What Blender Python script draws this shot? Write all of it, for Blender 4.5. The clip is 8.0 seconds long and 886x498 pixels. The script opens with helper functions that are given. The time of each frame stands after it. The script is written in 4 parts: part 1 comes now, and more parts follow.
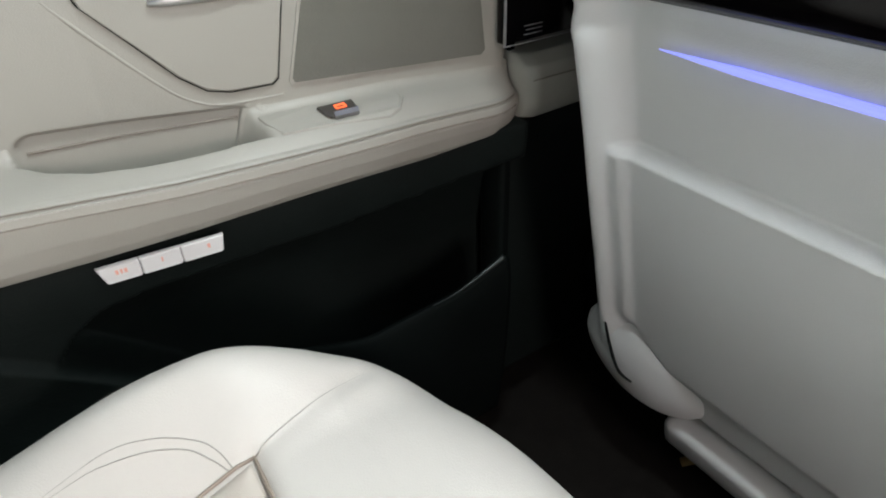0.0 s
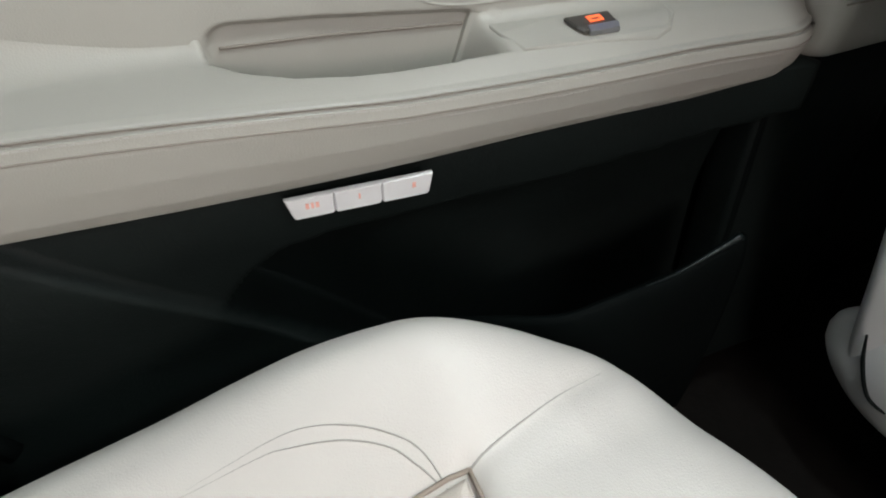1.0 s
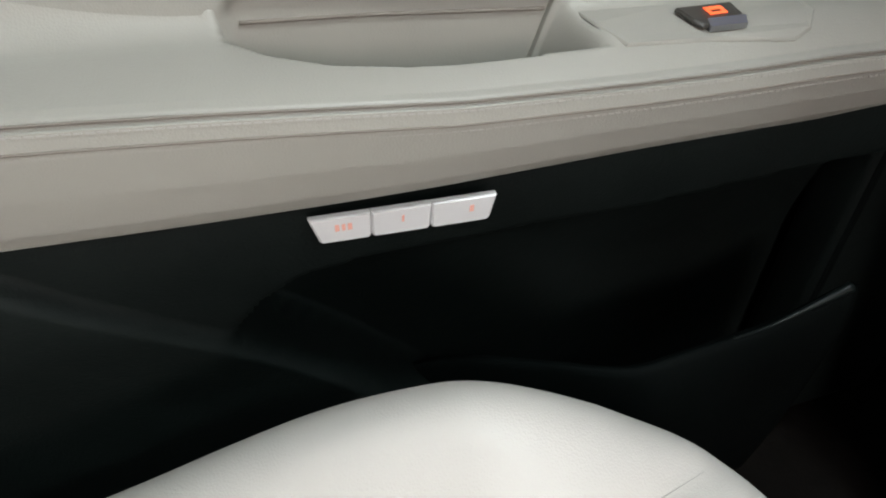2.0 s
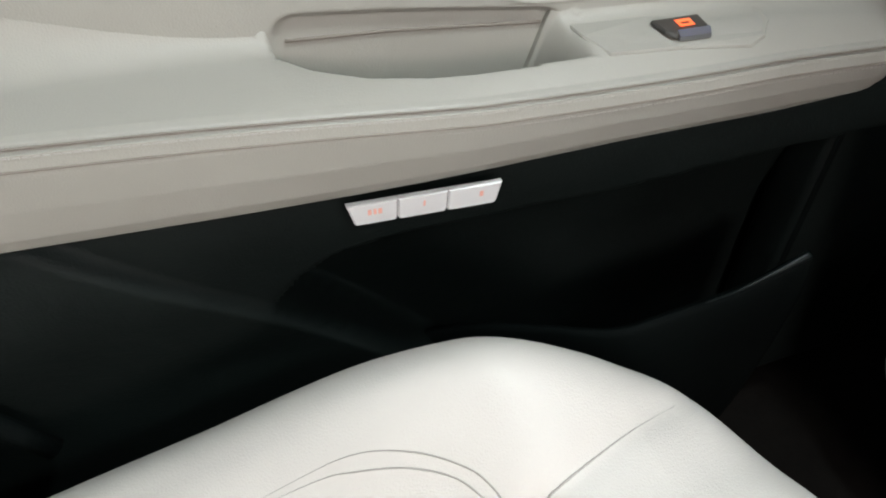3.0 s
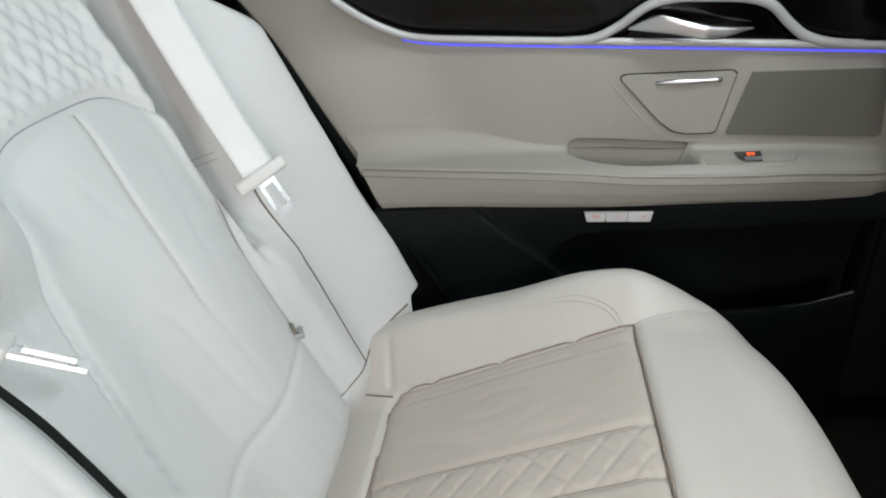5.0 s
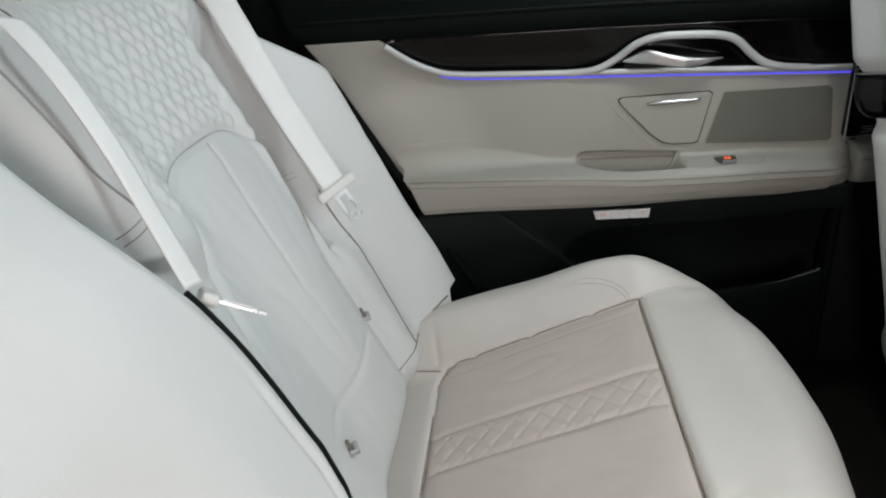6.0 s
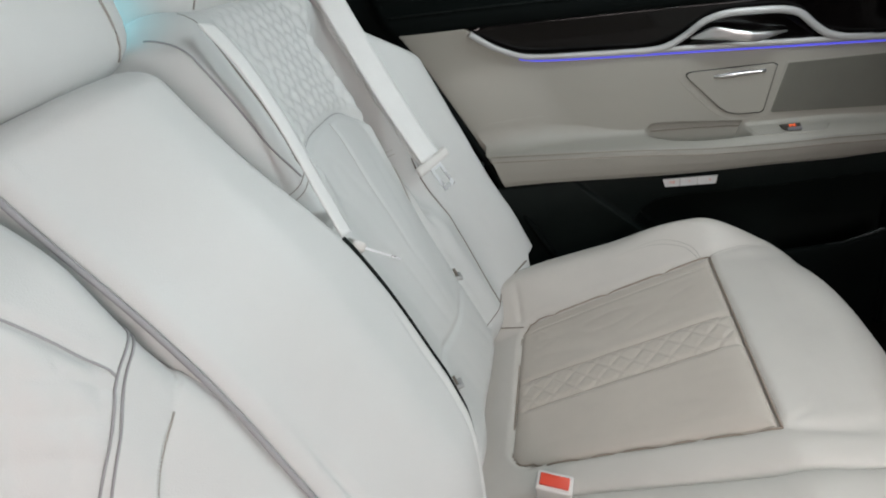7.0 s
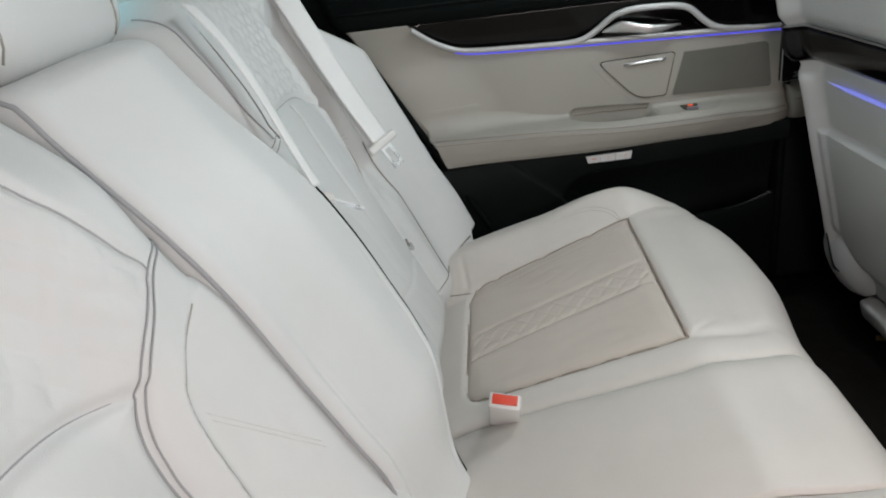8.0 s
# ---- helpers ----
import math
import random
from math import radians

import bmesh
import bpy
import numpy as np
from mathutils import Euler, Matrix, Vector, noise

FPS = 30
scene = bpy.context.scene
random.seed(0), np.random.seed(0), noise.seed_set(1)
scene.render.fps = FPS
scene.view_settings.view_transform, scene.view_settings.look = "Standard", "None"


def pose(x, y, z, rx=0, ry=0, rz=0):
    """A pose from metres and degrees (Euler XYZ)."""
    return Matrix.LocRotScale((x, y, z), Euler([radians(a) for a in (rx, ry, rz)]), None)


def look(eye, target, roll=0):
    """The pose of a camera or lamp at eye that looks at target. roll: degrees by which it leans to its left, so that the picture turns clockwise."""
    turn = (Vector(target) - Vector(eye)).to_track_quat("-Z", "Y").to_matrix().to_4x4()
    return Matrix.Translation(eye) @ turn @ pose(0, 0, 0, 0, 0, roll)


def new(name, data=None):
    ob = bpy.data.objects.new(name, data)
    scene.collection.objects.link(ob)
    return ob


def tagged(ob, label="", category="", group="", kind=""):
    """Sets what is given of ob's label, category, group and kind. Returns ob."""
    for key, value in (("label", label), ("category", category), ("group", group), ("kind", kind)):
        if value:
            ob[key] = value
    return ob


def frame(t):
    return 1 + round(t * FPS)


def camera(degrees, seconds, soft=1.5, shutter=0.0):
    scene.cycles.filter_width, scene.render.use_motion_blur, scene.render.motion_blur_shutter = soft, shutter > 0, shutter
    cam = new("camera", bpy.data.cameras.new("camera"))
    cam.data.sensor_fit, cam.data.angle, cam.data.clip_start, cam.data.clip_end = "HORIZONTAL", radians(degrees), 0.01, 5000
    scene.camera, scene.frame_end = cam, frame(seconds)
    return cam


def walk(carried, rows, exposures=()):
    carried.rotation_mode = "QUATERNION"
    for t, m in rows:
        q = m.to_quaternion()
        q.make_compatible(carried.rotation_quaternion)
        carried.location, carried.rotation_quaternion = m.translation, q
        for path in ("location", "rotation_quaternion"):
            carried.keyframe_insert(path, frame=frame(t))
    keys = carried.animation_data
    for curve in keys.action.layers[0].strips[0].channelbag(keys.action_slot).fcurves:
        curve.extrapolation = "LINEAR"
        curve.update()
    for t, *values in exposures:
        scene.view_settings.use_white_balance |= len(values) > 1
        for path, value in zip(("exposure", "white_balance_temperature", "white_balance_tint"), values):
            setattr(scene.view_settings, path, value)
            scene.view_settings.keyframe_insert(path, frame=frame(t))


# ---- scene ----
cam = camera(72.5, 8.0, soft=2.0)
PATH = [
    (0, (0.558, 0.224, 0.732), (1.432, 1.615, -0.408), -2.5),
    (0.5, (0.534, 0.29, 0.712), (1.231, 1.758, -0.455), -2.0),
    (1, (0.515, 0.359, 0.673), (1.053, 1.817, -0.585), -2.9),
    (1.5, (0.521, 0.416, 0.653), (0.991, 1.905, -0.596), -3.5),
    (1.7, (0.523, 0.439, 0.638), (0.999, 1.917, -0.623), -1.0),
    (2.8, (0.512, 0.419, 0.639), (0.972, 1.921, -0.599), -1.2),
    (3, (0.494, 0.399, 0.676), (0.979, 1.832, -0.633), -1.2),
    (3.2, (0.489, 0.365, 0.716), (0.823, 1.857, -0.574), -4.6),
    (3.5, (0.476, 0.262, 0.719), (0.75, 2.038, -0.158), -6.1),
    (4, (0.506, 0.117, 0.776), (0.573, 1.892, -0.143), -6.4),
    (4.5, (0.492, -0.017, 0.825), (0.383, 1.694, -0.206), -7.7),
    (5, (0.464, -0.131, 0.881), (0.151, 1.579, -0.107), -7.1),
    (5.2, (0.436, -0.18, 0.891), (0.118, 1.566, -0.03), -4.5),
    (6.3, (0.427, -0.365, 0.955), (0.105, 1.386, 0.044), -10.6),
    (6.5, (0.424, -0.396, 0.964), (0.07, 1.342, 0.039), -11.1),
    (7, (0.381, -0.449, 0.964), (-0.086, 1.265, 0.046), -12.4),
    (7.5, (0.37, -0.552, 0.968), (0.017, 1.195, 0.06), -11.7),
    (8, (0.373, -0.598, 0.936), (0.106, 1.171, 0.043), -11.9),
]
walk(cam, [(t, look(eye, target, roll)) for t, eye, target, roll in PATH],
     [(0, 0.56), (1.5, 0.43), (3.0, 0.64), (3.5, 0.48), (4.5, 0.18), (5.2, -0.10), (6.5, -0.32), (8.0, -0.38)])

# ---- world and lights ----
world = bpy.data.worlds.new("night")
scene.world = world
world.use_nodes = True
wbg = world.node_tree.nodes["Background"]
wsky = world.node_tree.nodes.new("ShaderNodeTexSky")
wsky.sky_type = 'NISHITA'
wsky.sun_disc = False
wsky.sun_elevation = radians(-4)
wsky.sun_rotation = radians(200)
world.node_tree.links.new(wsky.outputs[0], wbg.inputs[0])
wbg.inputs[1].default_value = 0.05
scene.view_settings.exposure = 0.0


def area(name, at, to, sx, sy, watts, colour):
    data = bpy.data.lights.new(name, 'AREA')
    data.shape, data.size, data.size_y, data.energy, data.color = 'RECTANGLE', sx, sy, watts, colour
    ob = new(name, data)
    ob.matrix_world = look(at, to)
    return ob


for x, side, watts in ((0.88, -0.16, 4.1), (0.77, 0.45, 3.9)):
    area("roof_lamp_light", (x, side, 1.175), (0.18, side * 0.7, 0.55), 0.10, 0.10, watts, (0.89, 1.0, 1.025))
area("front_roof_lamp_light", (1.30, 0.0, 1.19), (1.1, 0.0, 0.0), 0.16, 0.10, 1.2, (1.0, 0.97, 0.92))
area("rear_window_light", (-0.30, 0.10, 1.03), (0.15, 0.25, 0.75), 0.50, 0.12, 1.5, (0.42, 0.88, 1.0))
area("open_door_light", (0.70, -1.00, 0.94), (0.36, -0.05, 0.38), 0.5, 0.4, 8.5, (1.0, 0.875, 0.85))

# ---- materials ----


def material(name, colour, rough=0.5, metal=0.0, grain=0.0, grain_scale=900.0, blotch=0.06, blotch_scale=9.0, coat=0.0, cells=False, spec=0.5):
    m = bpy.data.materials.new(name)
    m.use_nodes = True
    nt = m.node_tree
    b = nt.nodes["Principled BSDF"]
    b.inputs["Roughness"].default_value = rough
    b.inputs["Metallic"].default_value = metal
    b.inputs["Coat Weight"].default_value = coat
    b.inputs["Coat Roughness"].default_value = 0.04
    b.inputs["Specular IOR Level"].default_value = spec
    tc = nt.nodes.new("ShaderNodeTexCoord")
    n1 = nt.nodes.new("ShaderNodeTexNoise")
    n1.inputs["Scale"].default_value = blotch_scale
    n1.inputs["Detail"].default_value = 6
    n1.inputs["Roughness"].default_value = 0.62
    nt.links.new(tc.outputs["Object"], n1.inputs["Vector"])
    ramp = nt.nodes.new("ShaderNodeMapRange")
    ramp.inputs["From Min"].default_value, ramp.inputs["From Max"].default_value = 0.25, 0.75
    ramp.inputs["To Min"].default_value, ramp.inputs["To Max"].default_value = 1 - blotch, 1 + blotch
    nt.links.new(n1.outputs[0], ramp.inputs["Value"])
    mul = nt.nodes.new("ShaderNodeVectorMath")
    mul.operation = 'SCALE'
    mul.inputs[0].default_value = colour
    nt.links.new(ramp.outputs[0], mul.inputs["Scale"])
    nt.links.new(mul.outputs[0], b.inputs["Base Color"])
    rr = nt.nodes.new("ShaderNodeMapRange")
    rr.inputs["To Min"].default_value, rr.inputs["To Max"].default_value = max(0.02, rough - 0.08), min(1, rough + 0.08)
    nt.links.new(n1.outputs[0], rr.inputs["Value"])
    nt.links.new(rr.outputs[0], b.inputs["Roughness"])
    if grain:
        if cells:
            g = nt.nodes.new("ShaderNodeTexVoronoi")
            g.inputs["Scale"].default_value = grain_scale
        else:
            g = nt.nodes.new("ShaderNodeTexNoise")
            g.inputs["Scale"].default_value = grain_scale
            g.inputs["Detail"].default_value = 3
        nt.links.new(tc.outputs["Object"], g.inputs["Vector"])
        low = nt.nodes.new("ShaderNodeTexNoise")
        low.inputs["Scale"].default_value = 26
        low.inputs["Detail"].default_value = 4
        nt.links.new(tc.outputs["Object"], low.inputs["Vector"])
        add = nt.nodes.new("ShaderNodeMath")
        add.operation = 'MULTIPLY_ADD'
        add.inputs[1].default_value = 5.0
        nt.links.new(low.outputs[0], add.inputs[0])
        nt.links.new(g.outputs[0], add.inputs[2])
        bump = nt.nodes.new("ShaderNodeBump")
        bump.inputs["Strength"].default_value = grain
        bump.inputs["Distance"].default_value = 0.0006
        nt.links.new(add.outputs[0], bump.inputs["Height"])
        nt.links.new(bump.outputs[0], b.inputs["Normal"])
    return m


def glow(name, colour, strength):
    m = bpy.data.materials.new(name)
    m.use_nodes = True
    b = m.node_tree.nodes["Principled BSDF"]
    b.inputs["Base Color"].default_value = (*[0.5 * c for c in colour], 1)
    b.inputs["Emission Color"].default_value = (*colour, 1)
    b.inputs["Emission Strength"].default_value = strength
    return m


# cushion leather: warmer and a little darker than the backrest leather
CUSHION = material("warm_ivory_leather", (0.57, 0.535, 0.498), 0.46, grain=0.25, cells=True, blotch=0.05, blotch_scale=7)
LEATHER = material("ivory_leather", (0.625, 0.635, 0.628), 0.46, grain=0.25, cells=True, blotch=0.035, blotch_scale=6)
INSERT = material("worn_ivory_leather", (0.53, 0.474, 0.422), 0.50, grain=0.3, cells=True, blotch=0.06, blotch_scale=8)
# door's ivory leather, base colour halved to stand for its dimmer light
SHADED_DOOR_LEATHER = material("shaded_door_ivory_leather", (0.322, 0.307, 0.272), 0.46, grain=0.16, cells=True, blotch=0.03, blotch_scale=5)
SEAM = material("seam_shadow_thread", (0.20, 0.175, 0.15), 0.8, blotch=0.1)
PANEL_THREAD = material("brown_grey_panel_seam", (0.30, 0.245, 0.20), 0.75, blotch=0.15, blotch_scale=40)
GREY_CORD = material("cool_grey_cord", (0.33, 0.33, 0.34), 0.6, blotch=0.1)
THREAD = material("grey_thread", (0.36, 0.34, 0.31), 0.7, blotch=0.1)
PIPING = material("ivory_piping", (0.62, 0.61, 0.59), 0.5, blotch=0.05)
BLACK_PLASTIC = material("black_grained_plastic", (0.0058, 0.0085, 0.0078), 0.55, grain=0.7, grain_scale=600, blotch=0.2, spec=0.14)
BLACK_SOFT = material("black_soft_trim", (0.0026, 0.004, 0.0038), 0.72, grain=0.6, grain_scale=500, blotch=0.2, spec=0.06)
CARPET = material("black_carpet", (0.010, 0.009, 0.008), 0.95, grain=1.0, grain_scale=350, blotch=0.3, blotch_scale=30, spec=0.1)
POLISHED_BLACK = material("smooth_black_plastic", (0.008, 0.012, 0.012), 0.35, blotch=0.1, spec=0.3)
GLOSS = material("dark_lacquered_wood", (0.003, 0.0024, 0.0024), 0.14, coat=0.12, spec=0.2, blotch=0.5, blotch_scale=14)
LATCH = material("bright_latch_steel", (0.86, 0.88, 0.90), 0.28, metal=0.65, blotch=0.05)
CHROME = material("satin_chrome", (0.56, 0.56, 0.56), 0.34, metal=1.0, blotch=0.04)
SILVER = material("silver_paint", (0.45, 0.45, 0.45), 0.48, metal=0.2, blotch=0.04)
BUTTON = material("pearl_button_plastic", (0.74, 0.73, 0.73), 0.35, blotch=0.03)
GRILLE = material("grey_speaker_cloth", (0.135, 0.132, 0.112), 0.8, grain=1.0, grain_scale=700, blotch=0.05, blotch_scale=40)
SWITCH_GREY = material("dark_grey_switch_plastic", (0.050, 0.045, 0.040), 0.4, blotch=0.08, blotch_scale=60)
BELT = material("ivory_belt_webbing", (0.79, 0.79, 0.78), 0.75, grain=0.8, grain_scale=700, blotch=0.05)
BELT_PLASTIC = material("ivory_plastic", (0.66, 0.65, 0.63), 0.4, blotch=0.03)
RED = material("red_button_plastic", (0.62, 0.07, 0.04), 0.35, blotch=0.05)
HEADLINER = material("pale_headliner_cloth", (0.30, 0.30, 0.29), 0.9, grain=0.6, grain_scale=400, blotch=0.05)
BRASS = material("worn_brass_bolt", (0.45, 0.33, 0.14), 0.4, metal=0.6, blotch=0.2, blotch_scale=60)
BLUE_GLOW = glow("blue_light_guide", (0.12, 0.12, 1.0), 0.9)
PALE_BLUE_GLOW = glow("pale_blue_light_guide", (0.28, 0.32, 1.0), 0.8)
FAINT_GLOW = glow("faint_orange_symbol", (1.0, 0.50, 0.40), 0.25)
ORANGE_GLOW = glow("orange_symbol", (1.0, 0.16, 0.05), 0.9)
LAMP_GLOW = glow("lamp_lens", (1.0, 0.92, 0.8), 3.0)
GLASS = bpy.data.materials.new("dark_window_glass")
GLASS.use_nodes = True
gb = GLASS.node_tree.nodes["Principled BSDF"]
gb.inputs["Base Color"].default_value = (0.25, 0.32, 0.33, 1)
gb.inputs["Roughness"].default_value = 0.02
gb.inputs["Transmission Weight"].default_value = 1.0

# ---- mesh helpers ----


def sm(a, b, x):
    t = min(1.0, max(0.0, (x - a) / (b - a)))
    return t * t * (3 - 2 * t)


def lerp_table(table, x):
    if x <= table[0][0]:
        return table[0][1]
    for (x0, v0), (x1, v1) in zip(table, table[1:]):
        if x <= x1:
            return v0 + (v1 - v0) * (x - x0) / (x1 - x0)
    return table[-1][1]


def curve_table(table, x):
    """Like lerp_table, but bending smoothly through the points."""
    if x <= table[0][0] or x >= table[-1][0]:
        return lerp_table(table, x)
    i = max(k for k in range(len(table) - 1) if table[k][0] <= x)
    (x0, v0), (x1, v1) = table[i], table[i + 1]

    def slope(k):
        if k == 0 or k == len(table) - 1:
            return (v1 - v0) / (x1 - x0)
        return (table[k + 1][1] - table[k - 1][1]) / (table[k + 1][0] - table[k - 1][0])
    h = x1 - x0
    t = (x - x0) / h
    return v0 * (1 + 2 * t) * (1 - t) ** 2 + h * slope(i) * t * (1 - t) ** 2 + v1 * t * t * (3 - 2 * t) + h * slope(i + 1) * t * t * (t - 1)


def link(name, verts, faces, mat, parent=None, label="", smooth=True):
    me = bpy.data.meshes.new(name)
    me.from_pydata([tuple(v) for v in verts], [], faces)
    me.materials.append(mat)
    bm = bmesh.new()
    bm.from_mesh(me)
    bmesh.ops.recalc_face_normals(bm, faces=bm.faces)
    for f in bm.faces:
        f.smooth = smooth
    bm.to_mesh(me)
    bm.free()
    ob = new(name, me)
    ob.parent = parent
    if label:
        ob["label"] = label
    return ob


def part(name, bm, mat, parent=None, label="", smooth=False):
    me = bpy.data.meshes.new(name)
    bmesh.ops.recalc_face_normals(bm, faces=bm.faces)
    for f in bm.faces:
        f.smooth = smooth
    bm.to_mesh(me)
    bm.free()
    me.materials.append(mat)
    ob = new(name, me)
    ob.parent = parent
    if label:
        ob["label"] = label
    return ob


def thing(name, at, label, category, group="", kind=""):
    ob = new(name)
    ob.empty_display_size = 0.05
    ob.matrix_basis = Matrix.Translation(at)
    return tagged(ob, label, category, group, kind)


def adopt(parent):
    """Keep the children's places in the world, given in world coordinates, under a parent that stands elsewhere."""
    bpy.context.view_layer.update()
    for child in parent.children:
        child.matrix_parent_inverse = parent.matrix_world.inverted()


def grid(f, nu, nv, back=None, flat=False):
    """Vertices and faces of a sheet f(u, v); back(point) gives the far side, so that the sheet becomes a closed body. flat: the far side is one plane."""
    verts = [Vector(f(i / nu, j / nv)) for i in range(nu + 1) for j in range(nv + 1)]
    w = nv + 1
    faces = [(i * w + j, (i + 1) * w + j, (i + 1) * w + j + 1, i * w + j + 1) for i in range(nu) for j in range(nv)]
    if back:
        rim = [j for j in range(nv)] + [i * w + nv for i in range(nu)] + [nu * w + j for j in range(nv, 0, -1)] + [i * w for i in range(nu, 0, -1)]
        n = len(verts)
        verts += [Vector(back(verts[k])) for k in rim]
        m = len(rim)
        faces += [(rim[k], n + k, n + (k + 1) % m, rim[(k + 1) % m]) for k in range(m)]
        if flat:
            faces.append(tuple(range(n, n + m)))
        else:
            order = {r: n + k for k, r in enumerate(rim)}
            far = []
            for r in range(n):
                if r in order:
                    far.append(order[r])
                else:
                    far.append(len(verts))
                    verts.append(Vector(back(verts[r])))
            faces += [(far[i * w + j], far[i * w + j + 1], far[(i + 1) * w + j + 1], far[(i + 1) * w + j]) for i in range(nu) for j in range(nv)]
    return verts, faces


def smooth_path(pts, n=8, closed=False):
    """A Catmull-Rom line through points."""
    p = [Vector(q) for q in pts]
    out = []
    m = len(p)
    for i in range(m if closed else m - 1):
        if closed:
            a, b, c, d = p[i - 1], p[i], p[(i + 1) % m], p[(i + 2) % m]
        else:
            a, b, c, d = p[max(0, i - 1)], p[i], p[i + 1], p[min(m - 1, i + 2)]
        for k in range(n):
            t = k / n
            out.append(0.5 * ((2 * b) + (c - a) * t + (2 * a - 5 * b + 4 * c - d) * t * t + (3 * b - a - 3 * c + d) * t ** 3))
    if not closed:
        out.append(p[-1])
    return out


def tube(pts, radius, sides=6, closed=False, flat=(1.0, 1.0), up=(0, 0, 1)):
    """Vertices and faces of a round or flattened rod along a line; flat: its half sizes across and along up, in radii."""
    p = [Vector(q) for q in pts]
    verts, faces = [], []
    n = len(p)
    for i in range(n):
        t = (p[(i + 1) % n] - p[i - 1]) if closed else (p[min(n - 1, i + 1)] - p[max(0, i - 1)])
        t.normalize()
        a = t.cross(Vector(up))
        if a.length < 1e-5:
            a = t.cross(Vector((0, 1, 0)))
        a.normalize()
        b = a.cross(t)
        r = radius(i / (n - 1)) if callable(radius) else radius
        for k in range(sides):
            w = 2 * math.pi * (k + 0.5) / sides
            verts.append(p[i] + a * math.cos(w) * r * flat[0] + b * math.sin(w) * r * flat[1])
    for i in range(n if closed else n - 1):
        for k in range(sides):
            q = ((i + 1) % n) * sides
            faces.append((i * sides + k, i * sides + (k + 1) % sides, q + (k + 1) % sides, q + k))
    if not closed:
        faces.append(tuple(range(sides)))
        faces.append(tuple(range((n - 1) * sides, n * sides)))
    return verts, faces


def rod(name, pts, radius, mat, parent, label="", sides=6, closed=False, flat=(1.0, 1.0), up=(0, 0, 1)):
    return link(name, *tube(pts, radius, sides, closed, flat, up), mat, parent, label)


def stitches(name, pts, parent, mat=None, length=0.0042, gap=0.0022, radius=0.0006, up=(0, 0, 1)):
    """A row of thread stitches along a line, as one mesh."""
    p = [Vector(q) for q in pts]
    verts, faces = [], []
    place, nxt = 0.0, 0.0
    for a, b in zip(p, p[1:]):
        step = (b - a).length
        if step < 1e-7:
            continue
        d = (b - a) / step
        while nxt < place + step:
            s = a + d * (nxt - place)
            side = d.cross(Vector(up)).normalized() * radius
            top = Vector(up).normalized() * radius
            e = s + d * length
            k = len(verts)
            for q in (s, e):
                verts += [q + side - top, q + side + top, q - side + top, q - side - top]
            faces += [(k + i, k + (i + 1) % 4, k + 4 + (i + 1) % 4, k + 4 + i) for i in range(4)]
            faces += [(k, k + 1, k + 2, k + 3), (k + 4, k + 5, k + 6, k + 7)]
            nxt += length + gap
        place += step
    ob = link(name, verts, faces, mat or THREAD, parent, smooth=False)
    ob["kind"] = "stuff"
    return ob


def block(name, sx, sy, sz, m, mat, parent=None, label="", bevel=0.004, segments=2, taper=None):
    """A bevelled block of full sizes, placed by the pose m; taper(co) may move its corners first."""
    bm = bmesh.new()
    bmesh.ops.create_cube(bm, size=1)
    for v in bm.verts:
        v.co = Vector((v.co.x * sx, v.co.y * sy, v.co.z * sz))
        if taper:
            v.co = taper(v.co)
    if bevel:
        bmesh.ops.bevel(bm, geom=bm.edges[:], offset=bevel, segments=segments, profile=0.6, affect='EDGES')
    bmesh.ops.transform(bm, matrix=m, verts=bm.verts)
    return part(name, bm, mat, parent, label, smooth=bevel > 0)


def plate(name, poly, to_world, thick, mat, parent=None, label="", bevel=0.0):
    """A plate from a 2D outline: to_world(a, b, h) lifts a point by h above its bed."""
    n = len(poly)
    verts = [to_world(a, b, 0) for a, b in poly]
    faces = [tuple(range(n))]
    cx, cy = sum(a for a, b in poly) / n, sum(b for a, b in poly) / n
    rings = [(0.0, thick - bevel), (bevel, thick)] if bevel else [(0.0, thick)]
    for inset, h in rings:
        for a, b in poly:
            r = math.hypot(a - cx, b - cy)
            k = 1 - inset / max(r, 1e-4)
            verts.append(to_world(cx + (a - cx) * k, cy + (b - cy) * k, h))
    for q in range(len(rings)):
        o = q * n
        faces += [(o + i, o + (i + 1) % n, o + n + (i + 1) % n, o + n + i) for i in range(n)]
    faces.append(tuple(range(len(rings) * n, (len(rings) + 1) * n)))
    return link(name, verts, faces, mat, parent, label, smooth=False)


# ---- rear bench cushion ----
# x forward, y towards the far door, z up from the carpet
INS_REAR, INS_FRONT, INS_OUT, INS_IN = 0.240, 0.583, 0.520, 0.122
INS_IN_RIGHT = 0.262


def panel_inner(x, sign):
    """Inner edge of the sewn-in centre panel."""
    return INS_IN + 0.15 * (INS_FRONT - x) if sign > 0 else INS_IN_RIGHT


ZBASE = [(0.10, 0.205), (0.17, 0.228), (0.238, 0.253), (0.40, 0.316), (0.577, 0.381), (0.65, 0.403), (0.70, 0.413), (0.80, 0.424)]


def inner_y(x, y=1.0):
    """Where the middle cushion meets an outer one."""
    if y < 0:
        return 0.150
    return lerp_table([(0.26, 0.108), (0.34, 0.099), (0.48, 0.072), (0.56, 0.058), (0.62, 0.059), (0.72, 0.068)], x)


def outline(x, y):
    """1 at the edge of the bench seen from above, less inside."""
    return (max(0.0, (abs(y) - 0.262) / 0.413) ** 3.8 + max(0.0, (x - 0.17) / (0.609 - 0.026 * sm(0.30, 0.10, abs(y)))) ** 3.8) ** (1 / 3.8)


